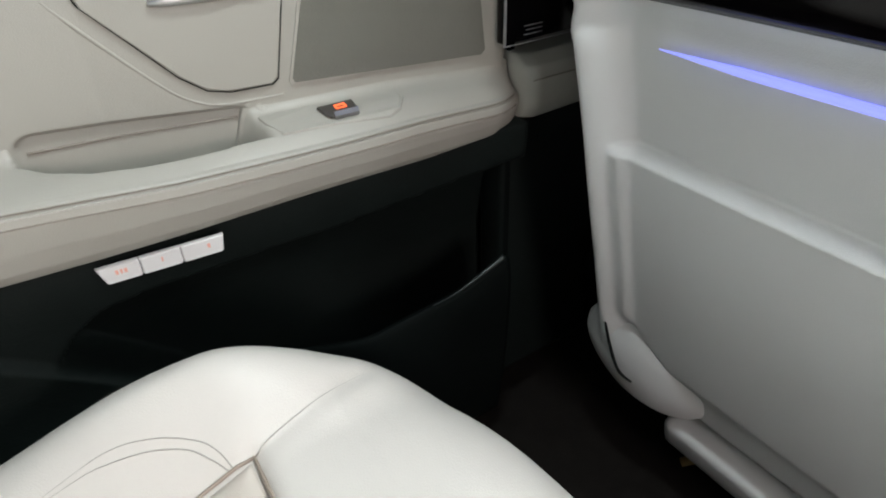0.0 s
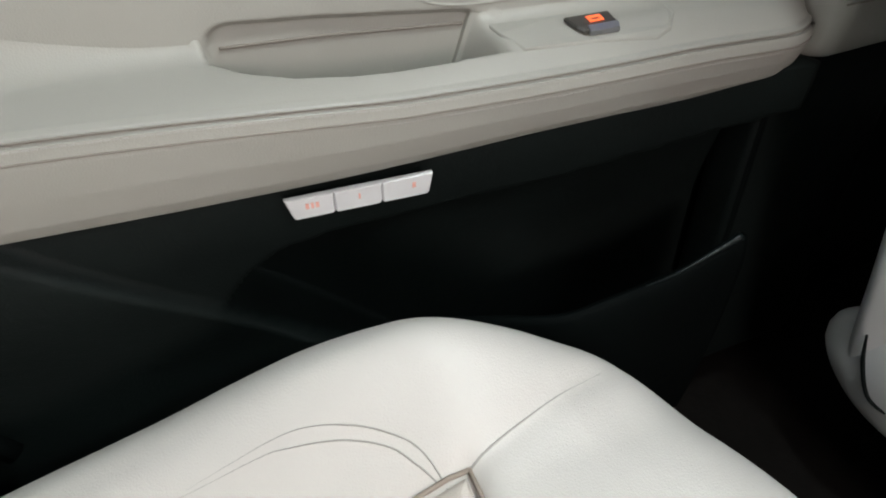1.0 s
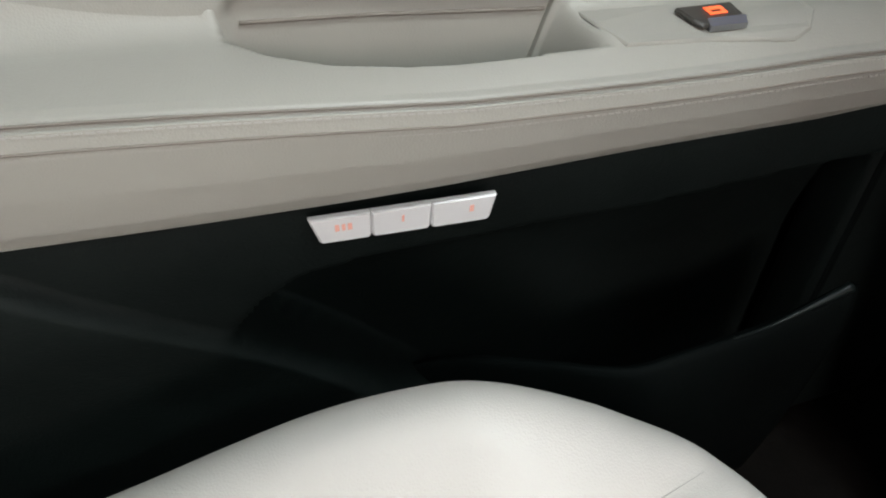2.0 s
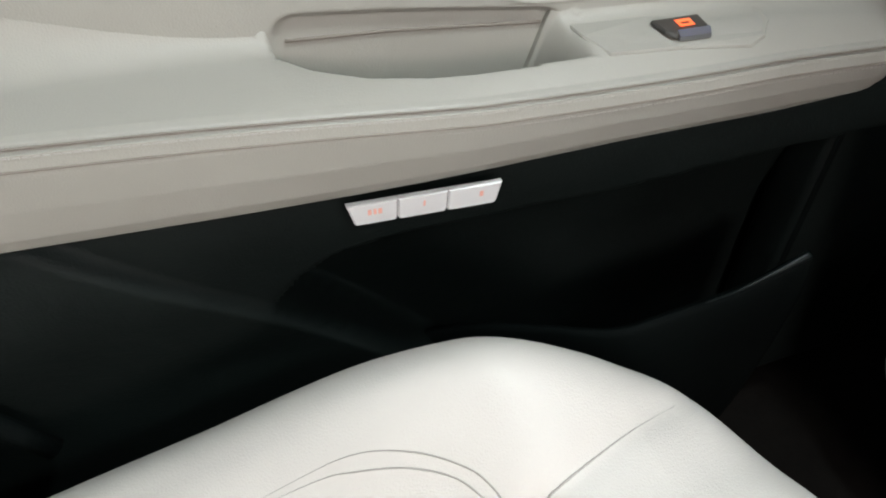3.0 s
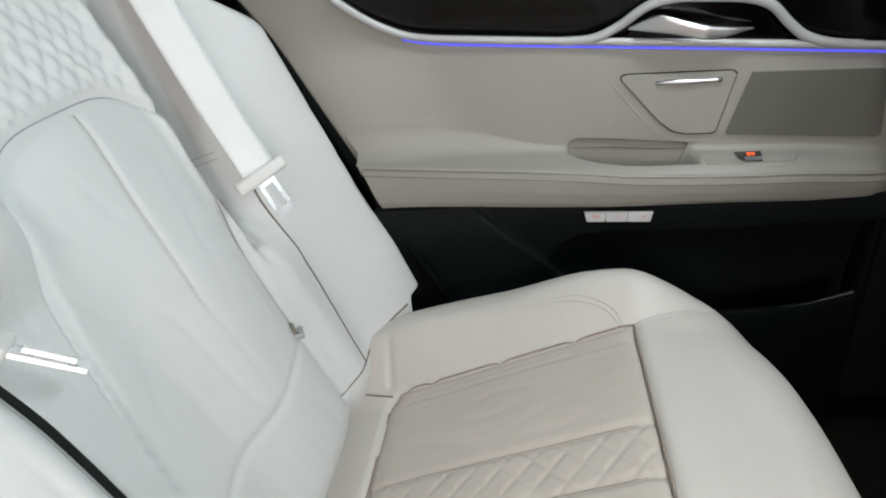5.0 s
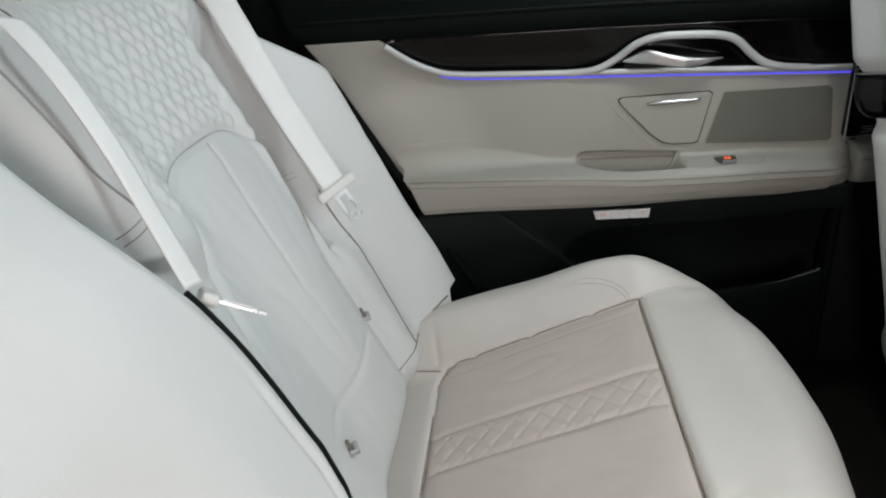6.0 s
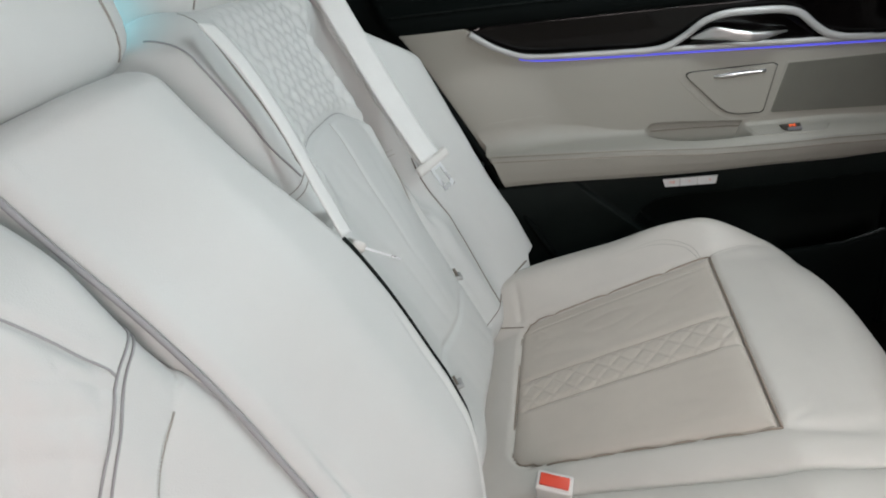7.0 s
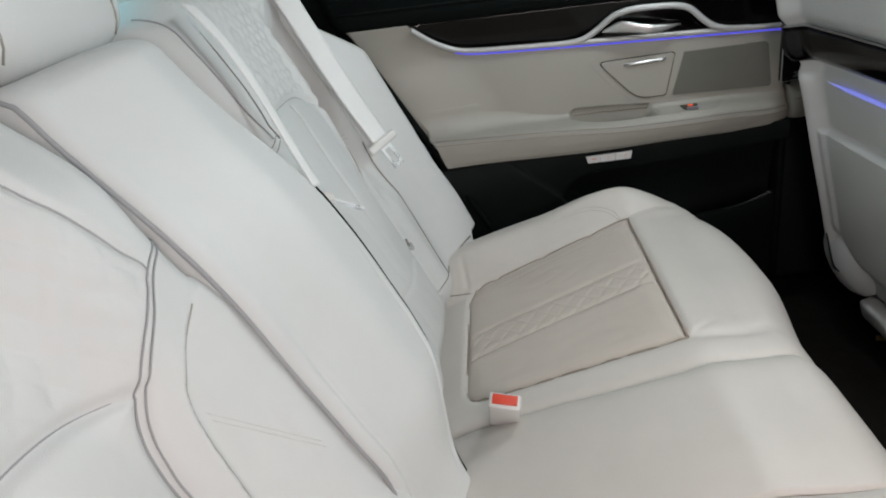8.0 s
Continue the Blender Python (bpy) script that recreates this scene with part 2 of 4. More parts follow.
def front_of(y):
    q = max(0.0, (abs(y) - 0.262) / 0.413)
    return 0.17 + (0.609 - 0.026 * sm(0.30, 0.10, abs(y))) * max(0.0, 1 - q ** 3.8) ** (1 / 3.8)


def insert_distance(x, y):
    """Signed distance to the sewn-in centre panel: below 0 inside."""
    low = panel_inner(x, y)
    y = abs(y)
    cx, cy = (INS_REAR + INS_FRONT) / 2, (low + INS_OUT) / 2
    hx, hy = (INS_FRONT - INS_REAR) / 2, (INS_OUT - low) / 2
    r = 0.035 if x < cx else 0.004
    dx, dy = abs(x - cx) - hx + r, abs(y - cy) - hy + r
    return math.hypot(max(dx, 0), max(dy, 0)) + min(max(dx, dy), 0) - r


def cushion_z(x, y, middle=False):
    z = lerp_table(ZBASE, x) - 0.027 * sm(0.58, 0.68, x)
    r = outline(x, y)
    t = min(1.0, max(0.0, (r - 0.853) / 0.147))
    z -= 0.118 * (1 - math.sqrt(max(0.0, 1 - t * t)))
    ay = abs(y)
    if middle:
        z += 0.010 * (1 - (ay / (inner_y(x, y) + 0.001)) ** 4) - 0.004
        return z
    z += (0.0355 + 0.013 * sm(0.66, 0.50, x) + 0.021 * sm(0.45, 0.24, x)) * sm(0.50, 0.60, ay)
    z += 0.002 * sm(0.42, 0.56, x) * sm(0.50, 0.58, ay)
    d = insert_distance(x, y)
    z -= 0.0045 * math.exp(-(d / 0.006) ** 2)
    if d < 0:
        z += 0.004 * sm(0, 0.03, -d) - 0.004
        band = min(abs(ay - 0.355), abs(ay - 0.286))
        z -= 0.0035 * math.exp(-(band / 0.005) ** 2)
        z -= 0.0016 * math.exp(-((ay - 0.492) / 0.004) ** 2)
        if 0.288 < ay < 0.353:
            p = 0.036
            a, b = (x * 1.0 + ay * 0.9) / p, (x * 1.0 - ay * 0.9) / p
            e = min(abs(a - round(a)), abs(b - round(b))) * p
            z -= 0.0018 * math.exp(-(e / 0.004) ** 2)
    else:
        # soft folds where the panels are drawn together
        for fx, fy, slope, reach in ((INS_FRONT, INS_IN, 0.62, 0.055), (INS_FRONT, INS_IN, -0.08, 0.13)):
            along = x - fx
            z -= 0.0022 * math.exp(-((ay - fy - slope * along) / 0.007) ** 2) * sm(0.0, 0.012, along) * sm(reach, reach * 0.4, along)
        z -= 0.003 * math.exp(-((ay - 0.112 - 0.10 * (x - 0.57)) / 0.012) ** 2) * sm(0.56, 0.60, x)
        z -= 0.004 * math.exp(-((ay - INS_OUT - 0.28 * (x - INS_FRONT)) / 0.010) ** 2) * sm(0.57, 0.585, x) * sm(0.72, 0.66, x)
        z -= 0.005 * math.exp(-((x - INS_REAR + 0.14 * (ay - 0.52)) / 0.006) ** 2) * sm(0.52, 0.53, ay) * sm(0.60, 0.56, ay)
    inner = inner_y(x, y)
    z -= 0.012 * math.exp(-max(0.0, ay - inner) / 0.010) * (1 - 0.5 * sm(0.6, 0.7, x))
    z += 0.0012 * noise.noise(Vector((x * 14, y * 14, 2.0)))
    if d < 0:
        z -= 0.0020 * max(0.0, 0.35 - abs(noise.noise(Vector((x * 9 + 3 * y, y * 26 - 5 * x, 7.0))))) * sm(0, 0.05, -d)
    return z


def on_cushion(x, y, lift=0.0, middle=False):
    return Vector((x, y, cushion_z(x, y, middle) + lift))


bench = thing("bench_cushion", (0.45, 0.0, 0.0), "ivory leather rear bench cushion with sewn centre panels, creased from use", "car seat")


def skirt(p):
    k = 0.985
    return Vector((0.30 + (p.x - 0.30) * k, p.y, 0.10))


def outer_cushion(sign):
    def f(u, v):
        y = 0.104 + 0.5705 * (1 - (1 - v) ** 1.5)
        x = 0.12 + (front_of(y) - 0.12) * (1 - (1 - u) ** 1.35)
        y -= (0.104 - inner_y(x, sign)) * (1 - v) ** 9
        return on_cushion(x, sign * y)
    body = link("outer_cushion", *grid(f, 230, 220, skirt, True), CUSHION, bench, "ivory leather outer seat cushion with rounded front")
    # worn centre panel: a thin cover of its own on the cushion

    def g(u, v):
        x = INS_REAR + 0.003 + (INS_FRONT - INS_REAR - 0.006) * u
        low = panel_inner(x, sign)
        y = low + 0.003 + (INS_OUT - low - 0.006) * v
        d = insert_distance(x, sign * y)
        if d > -0.002:
            cx, cy = (INS_REAR + INS_FRONT) / 2, (low + INS_OUT) / 2
            k = 1 - (d + 0.002) / math.hypot(x - cx, y - cy) * 1.1
            x, y = cx + (x - cx) * k, cy + (y - cy) * k
        return on_cushion(x, sign * y, 0.0015)
    link("centre_panel", *grid(g, 150, 170, lambda p: p - Vector((0, 0, 0.004))), INSERT, bench, "worn beige leather centre panel with quilted diamond band")
    corner = [(INS_REAR + 0.035 - 0.035 * math.cos(a), INS_OUT - 0.035 + 0.035 * math.sin(a)) for a in [math.pi / 2 * k / 6 for k in range(7)]]
    low, front = panel_inner(INS_REAR, sign), panel_inner(INS_FRONT, sign)
    corner2 = [(INS_REAR + 0.035 - 0.035 * math.cos(a), low + 0.035 - 0.035 * math.sin(a)) for a in [math.pi / 2 * k / 6 for k in range(7)]]
    line = [(INS_FRONT, front + (INS_OUT - front) * k / 24) for k in range(25)]
    line += [(INS_FRONT - (INS_FRONT - INS_REAR - 0.04) * k / 24, INS_OUT) for k in range(25)]
    line += corner[::-1] + corner2
    for k in range(25):
        x = INS_REAR + 0.04 + (INS_FRONT - INS_REAR - 0.04) * k / 24
        line.append((x, panel_inner(x, sign)))
    rod("panel_seam", [on_cushion(x, sign * y, 0.0012) for x, y in line], 0.0014, PANEL_THREAD, bench, closed=False)
    for yy in (0.355, 0.286):
        rod("panel_seam", [on_cushion(0.262 + 0.30 * k / 30, sign * yy, 0.0012) for k in range(31)], 0.0009, PANEL_THREAD, bench)
    rod("panel_seam", [on_cushion(0.272 + 0.30 * k / 30, sign * (0.492 + 0.004 * math.sin(k * 0.3)), 0.0010) for k in range(31)], 0.0007, THREAD, bench)
    # seams that run out from the panel's corners
    rod("bolster_seam", [on_cushion(INS_FRONT + 0.10 * k / 14, sign * (INS_OUT + 0.028 * k / 14), 0.0001) for k in range(15)], lambda u: 0.0007 * (1 - u) + 0.0001, THREAD, bench)
    rod("bolster_seam", [on_cushion(INS_REAR + 0.004 - 0.06 * k / 10, sign * (INS_OUT - 0.006 + 0.016 * k / 10), 0.0006) for k in range(11)], 0.0012, SEAM, bench)
    for way in (((0.44, 0.575), (0.495, 0.573), (0.528, 0.562), (0.552, 0.547), (0.563, 0.534), (0.571, 0.512)),
                ((0.42, 0.574), (0.478, 0.570), (0.500, 0.565), (0.526, 0.556), (0.547, 0.544), (0.558, 0.531), (0.566, 0.520))):
        arc = smooth_path([(x, y, 0) for x, y in way], 10)
        rod("bolster_stitching", [on_cushion(q.x, sign * q.y, 0.0003) for q in arc], lambda u: 0.0005 * min(1.0, 0.1 + 2 * u), THREAD, bench)
    return body


outer_cushion(1)
outer_cushion(-1)


def mid_f(u, v):
    x = 0.12 + (front_of(0) - 0.012 - 0.12) * (1 - (1 - u) ** 1.35)
    y = (inner_y(x, v - 0.5) - 0.001) * (2 * v - 1)
    return on_cushion(x, y, 0.0, True)


link("middle_cushion", *grid(mid_f, 120, 60, skirt, True), CUSHION, bench, "plain ivory leather middle seat cushion")
adopt(bench)

# ---- backrests ----
RECLINE = radians(20)
B_UP = Vector((-math.sin(RECLINE), 0, math.cos(RECLINE)))
B_OUT = Vector((math.cos(RECLINE), 0, math.sin(RECLINE)))


def back_point(y, s, d):
    return B_UP * s + B_OUT * d + Vector((0, y, 0))


def back_top(y):
    y = abs(y)
    return 0.925 - 0.20 * sm(0.53, 0.70, y) - 0.03 * sm(0.24, 0.14, y)


LUMBAR = [(0.20, 0.10), (0.34, 0.098), (0.45, 0.105), (0.60, 0.124), (0.70, 0.135)]
LUMBAR_BAND = [(0.20, 0.108), (0.45, 0.110), (0.518, 0.112), (0.549, 0.116), (0.577, 0.123), (0.602, 0.135), (0.631, 0.158), (0.65, 0.180)]
LUMBAR_INNER = [(0.20, 0.24), (0.50, 0.205), (0.60, 0.175), (0.65, 0.148), (0.70, 0.138)]


def lumbar_half(y, s):
    """Half width of the lower panel; beside the folding armrest it reaches further in on one seat."""
    if abs(y) > 0.385:
        return lerp_table(LUMBAR, s)
    return curve_table(LUMBAR_INNER if y > 0 else LUMBAR_BAND, s)


def lumbar_top(y):
    q = abs(abs(y) - 0.385)
    return 0.698 - 0.055 * (q / 0.125) ** 4 if y > 0 else 0.641 - 0.024 * (q / 0.126) ** 3


def lumbar_edge(y, s):
    """Below 0 inside the plain lower panel of an outer backrest."""
    q = abs(abs(y) - 0.385)
    half = lumbar_half(y, s)
    return max(q - half, s - lumbar_top(y))


RECESS = [(0.30, 0.252), (0.45, 0.248), (0.497, 0.244), (0.54, 0.239), (0.58, 0.2285), (0.600, 0.212), (0.613, 0.1945), (0.628, 0.165), (0.645, 0.130), (0.67, 0.10)]


def recess_edge(s):
    """How far the hollow beside the folding armrest reaches outwards."""
    return curve_table(RECESS, s)


def shoulder_line(y, s):
    """Inner edge of the quilting."""
    if y < 0:
        return curve_table([(0.60, 0.249), (0.631, 0.226), (0.653, 0.200), (0.672, 0.176), (0.71, 0.184), (0.746, 0.198), (0.773, 0.210), (0.92, 0.250)], s)
    return curve_table([(0.60, 0.262), (0.64, 0.225), (0.672, 0.181), (0.716, 0.189), (0.795, 0.201), (0.86, 0.222), (0.92, 0.243)], s)


def panel_crease(s):
    """The seam that runs down the lower panel, slanting inwards."""
    return 0.399 - 0.16 * (0.694 - s)


def back_bottom(y):
    """Lower edge of an outer backrest: the bolster ends free above the cushion."""
    return 0.13 + 0.095 * sm(0.625, 0.665, abs(y))


def outer_back_d(y, s):
    ay = abs(y)
    q = ay - 0.385
    d = 0.272
    fade = 1 - 0.55 * sm(0.74, 0.92, s)
    d += (0.018 * sm(0.105, 0.15, q) + (0.072 + 0.006 * sm(0.45, 0.30, s)) * sm(0.185, 0.30, q)) * (1 - 0.3 * sm(0.74, 0.92, s)) + 0.046 * sm(0.095, 0.185, -q) * fade * (0.86 if y < 0 else 0.25 + 0.75 * sm(0.57, 0.64, s))
    if s < 0.67:
        d -= (0.024 if y > 0 else 0.018) * sm(0.0, 0.012 if y > 0 else 0.009, recess_edge(s) - (ay if y < 0 else ay + 0.085 * sm(0.62, 0.56, s))) * (1.0 if y > 0 else 1 - 1.25 * sm(0.225, 0.135, ay))
    d += 0.012 * math.exp(-((s - 0.42) / 0.16) ** 2) * sm(0.13, 0.0, abs(q))
    e = lumbar_edge(y, s)
    if s > 0.2:
        d -= 0.007 * math.exp(-(e / 0.007) ** 2)
    if e < 0 and s < 0.69:
        d += 0.005 * sm(0, 0.04, -e)
        d -= 0.0022 * math.exp(-((ay - panel_crease(s)) / 0.004) ** 2) * sm(0.43, 0.50, s)
    # hollow between the lower panel and the outer bolster, behind the belt
    d -= 0.066 * sm(0.118, 0.136, q) * sm(0.205, 0.165, q) * sm(0.40, 0.56, s) * sm(0.86, 0.74, s)
    d += 0.006 * math.exp(-((q - 0.116) / 0.010) ** 2) * sm(0.45, 0.55, s) * sm(0.84, 0.74, s)
    # quilted diamonds on the shoulder part
    if e > 0 and s > 0.5:
        m = sm(0.0, 0.02, e) * sm(0.128 + 0.044 * sm(0.78, 0.86, s), 0.108 + 0.042 * sm(0.78, 0.86, s), q) * sm(0.0, 0.015, ay - shoulder_line(y, s)) * sm(0.60, 0.66, s) * sm(0.905, 0.885, s)
        p = 0.028 if y > 0 else 0.034
        wy, ws = [0.006 * noise.noise(Vector((y * 22 + k, s * 22, 8.0 + k))) for k in (0, 5)]
        a, b = ((ay + wy) * 1.25 + (s + ws) * 0.8) / p, ((ay + wy) * 1.25 - (s + ws) * 0.8) / p
        pillow = abs(math.sin(math.pi * a) * math.sin(math.pi * b)) ** (0.9 if y > 0 else 0.6)
        d += m * (0.0038 if y > 0 else 0.0022) * (pillow - 0.35 + (0.45 if y > 0 else 0.5) * noise.noise(Vector((y * 60, s * 45, 3.0))) + (0.35 * noise.noise(Vector((y * 130 + s * 60, s * 40, 6.0))) if y > 0 else 0.0))
        d -= 0.004 * math.exp(-((ay - shoulder_line(y, s)) / 0.006) ** 2) * sm(0.68, 0.70, s)
    # rolled edges
    d -= 0.13 * (1 - math.sqrt(max(0.0, 1 - sm(0.678, 0.718, ay) ** 2 * 0.98)))
    roll = (0.158, 0.036, 0.060) if y > 0 else (0.158, 0.030, 0.035)
    d -= roll[2] * (1 - math.sqrt(max(0.0, 1 - min(1, max(0, (roll[0] - ay) / roll[1])) ** 2 * 0.98))) * sm(0.60, 0.69, s)
    t = min(1.0, max(0.0, (s - back_top(y) + 0.055) / 0.055))
    d -= 0.10 * (1 - math.sqrt(max(0.0, 1 - t * t * 0.98)))
    t = min(1.0, max(0.0, (0.205 - s + 0.005 * sm(0.5, 0.7, ay)) / 0.08))
    d -= 0.08 * t * t
    t = min(1.0, max(0.0, (back_bottom(y) + 0.010 - s) / 0.010)) * sm(0.63, 0.66, ay)
    d -= 0.022 * (1 - math.sqrt(max(0.0, 1 - t * t * 0.98)))
    # crease across the foot of the backrest
    d -= 0.0040 * math.exp(-((s - 0.318 - 0.006 * math.sin(ay * 30)) / 0.007) ** 2) * sm(0.20, 0.25, ay) * sm(0.49, 0.44, ay)
    if y < 0:
        d -= 0.030 * sm(0.74, 0.88, s) * sm(0.25, 0.15, ay)
    d += 0.0016 * noise.noise(Vector((y * 11, s * 11, 5.0)))
    # fine creases from use
    d -= 0.0036 * max(0.0, 0.22 - abs(noise.noise(Vector((y * 19 + 4 * s, s * 6.5 - 3 * y, 4.0))))) * sm(0.70, 0.62, s)
    return d


def on_back(y, s, lift=0.0):
    return back_point(y, s, outer_back_d(y, s) + lift)


def outer_back(sign):
    ob = thing("outer_backrest", back_point(sign * 0.42, 0.16, 0.15), "ivory leather rear backrest with quilted shoulders and side bolster", "seat backrest", "outer rear backrests")

    def f(u, v):
        y = 0.104 + 0.611 * v
        low = back_bottom(y)
        s = low + (back_top(y) - low) * u
        return on_back(sign * y, s)
    link("backrest_cover", *grid(f, 250 if sign > 0 else 320, 190 if sign > 0 else 260, lambda p: p - B_OUT * 0.10), LEATHER, ob)
    top = [(0.385 - 0.125 + 0.25 * k / 40) for k in range(41)]
    rod("lumbar_seam", [on_back(sign * y, lumbar_top(sign * y), 0.0004) for y in top], lambda u: 0.0010 * math.sin(math.pi * min(1.0, max(0.0, 0.06 + 0.88 * u))) ** 0.5, GREY_CORD, ob)
    pts = []
    for k in range(30):
        s = (0.645 if sign > 0 else 0.612) - 0.32 * k / 29
        pts.append(on_back(sign * (0.385 + lumbar_half(sign * 0.435, s)), s, 0.0006))
    rod("lumbar_seam", pts, 0.0013, THREAD, ob)
    rod("lumbar_seam", [on_back(sign * panel_crease(0.69 - 0.23 * k / 30), 0.69 - 0.23 * k / 30, 0.0002) for k in range(31)], lambda u: 0.0006 * (1 - u) + 0.0001, THREAD, ob)
    # seam down the outer bolster, and the crossing double stitch
    rod("bolster_seam", [on_back(sign * (0.580 - 0.03 * k / 30), 0.545 - 0.335 * k / 30, 0.0006) for k in range(31)], 0.0013, SEAM, ob)
    # thin dark rod paints the shade where backrest meets cushion
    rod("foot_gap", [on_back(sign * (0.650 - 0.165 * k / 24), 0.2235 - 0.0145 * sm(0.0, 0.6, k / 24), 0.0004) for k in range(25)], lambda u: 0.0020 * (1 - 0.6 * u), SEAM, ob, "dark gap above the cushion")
    for off in (0.0, 0.009):
        rod("bolster_stitching", [on_back(sign * (0.512 + 0.06 * k / 12), 0.602 - off - 0.025 * k / 12, 0.0003) for k in range(13)], 0.0005, THREAD, ob)
        if sign < 0:
            line = [(0.126, 0.692), (0.152, 0.683), (0.176, 0.672), (0.200, 0.653), (0.226, 0.631), (0.249, 0.602), (0.261, 0.577), (0.268, 0.549), (0.272, 0.518), (0.274, 0.45), (0.275, 0.40)]
            rod("double_seam", [on_back(sign * q.x, q.y, 0.0012) for q in smooth_path([(a + 0.003 - off * 0.6, b + 0.002 - off * 0.4, 0) for a, b in line], 16)], 0.0010, GREY_CORD, ob)
            rod("bolster_stitching", [on_back(sign * (0.216 - 0.06 * k / 12), 0.552 - off - 0.115 * k / 12, 0.0003) for k in range(13)], 0.0004, PIPING, ob)
    if sign > 0:
        # cord and tucked double stitch on the inner roll, behind the middle backrest
        rod("inner_cord", [on_back(q.x, q.y, 0.0006) for q in smooth_path([(0.158, 0.885, 0), (0.153, 0.854, 0), (0.148, 0.755, 0), (0.152, 0.715, 0), (0.164, 0.680, 0)], 8)], 0.0013, GREY_CORD, ob)
        for off in (0.0, 0.009):
            rod("tuck_stitching", [on_back(0.132 + 0.046 * k / 12, 0.672 - off + 0.010 * (k / 12) ** 2, 0.0006) for k in range(13)], 0.0007, THREAD, ob)
    rod("shoulder_seam", [on_back(sign * shoulder_line(sign, 0.90 - 0.225 * k / 30), 0.90 - 0.225 * k / 30, 0.0004) for k in range(31)], 0.0016 if sign > 0 else 0.0010, SEAM if sign > 0 else GREY_CORD, ob)
    if sign < 0:
        # no seam here: thin rod draws the shaded edge of the hollow
        rod("recess_seam", [on_back(-q.x + 0.003, q.y, 0.0006) for q in smooth_path([(e, s, 0) for s, e in RECESS[:-2]], 24)], 0.0008, THREAD, ob)
    # child seat anchors in the side grooves
    for yy, ss in ((0.472, 0.335), (0.232, 0.285)):
        base = on_back(sign * yy, ss, 0.002)
        rod("anchor_cover", [base + Vector((0, -0.009, 0.004)), base + Vector((0.006, 0, -0.002)), base + Vector((0, 0.010, 0.003))], 0.0042, SILVER, ob, "grey anchor cover", sides=8)
        rod("anchor_slot", [base + Vector((-0.002, -0.006, 0.022)), base + Vector((0.001, -0.004, 0.004))], 0.0024, SEAM, ob)
    adopt(ob)
    return ob


outer_back(1)
outer_back(-1)

# middle backrest with the folding armrest
MID_HALF = [(0.14, 0.050), (0.20, 0.080), (0.25, 0.095), (0.30, 0.102), (0.40, 0.108), (0.60, 0.107), (0.70, 0.104), (0.86, 0.100)]


def mid_half(y, s):
    half = lerp_table(MID_HALF, s)
    if y > 0:
        half = min(half, lerp_table([(0.14, 0.020), (0.20, 0.034), (0.25, 0.056), (0.30, 0.078), (0.35, 0.097), (0.40, 0.108)], s))
    return half - 0.030 * sm(0.52, 0.76, s) if y > 0 else half + 0.021


def mid_back_d(y, s):
    half = mid_half(y, s)
    d = 0.366 - 0.045 * sm(0.58, 0.88, s) - 0.038 * sm(0.36, 0.18, s) - 0.036 * sm(0.02, -0.11, y)
    t = min(1.0, max(0.0, (abs(y) - half + 0.022) / 0.022))
    d -= 0.024 * (1 - math.sqrt(max(0.0, 1 - t * t * 0.985)))
    t = min(1.0, max(0.0, (s - 0.865 + 0.035) / 0.035))
    d -= 0.07 * (1 - math.sqrt(max(0.0, 1 - t * t * 0.985)))
    d -= 0.0040 * math.exp(-((abs(y) - half + 0.026) / 0.005) ** 2) * sm(0.55, 0.45, s) * sm(0.17, 0.22, s)
    d += 0.0016 * noise.noise(Vector((y * 9, s * 9, 9.0)))
    return d


midback = thing("middle_backrest", back_point(0, 0.16, 0.15), "plain ivory leather middle backrest with folded armrest", "seat backrest")


def mf(u, v):
    s = 0.14 + 0.725 * u
    k = math.sin((2 * v - 1) * math.pi / 2)
    y = mid_half(k, s) * k
    return back_point(y, s, mid_back_d(y, s))


link("backrest_cover", *grid(mf, 150, 110, lambda p: p - B_OUT * 0.11), LEATHER, midback)
for sign in (-1, 1):
    # coloured rods along both edges imitate the shadow in the backrest gaps
    rod("edge_piping", [back_point(sign * (mid_half(sign, s) + 0.001), s, mid_back_d(sign * mid_half(sign, s), s) + 0.0122) for s in [0.16 + (0.45 if sign > 0 else 0.69) * k / 50 for k in range(51)]], 0.0028 if sign > 0 else 0.0026, BLACK_PLASTIC if sign > 0 else GREY_CORD, midback, "dark edge cord" if sign > 0 else "grey edge cord")
adopt(midback)


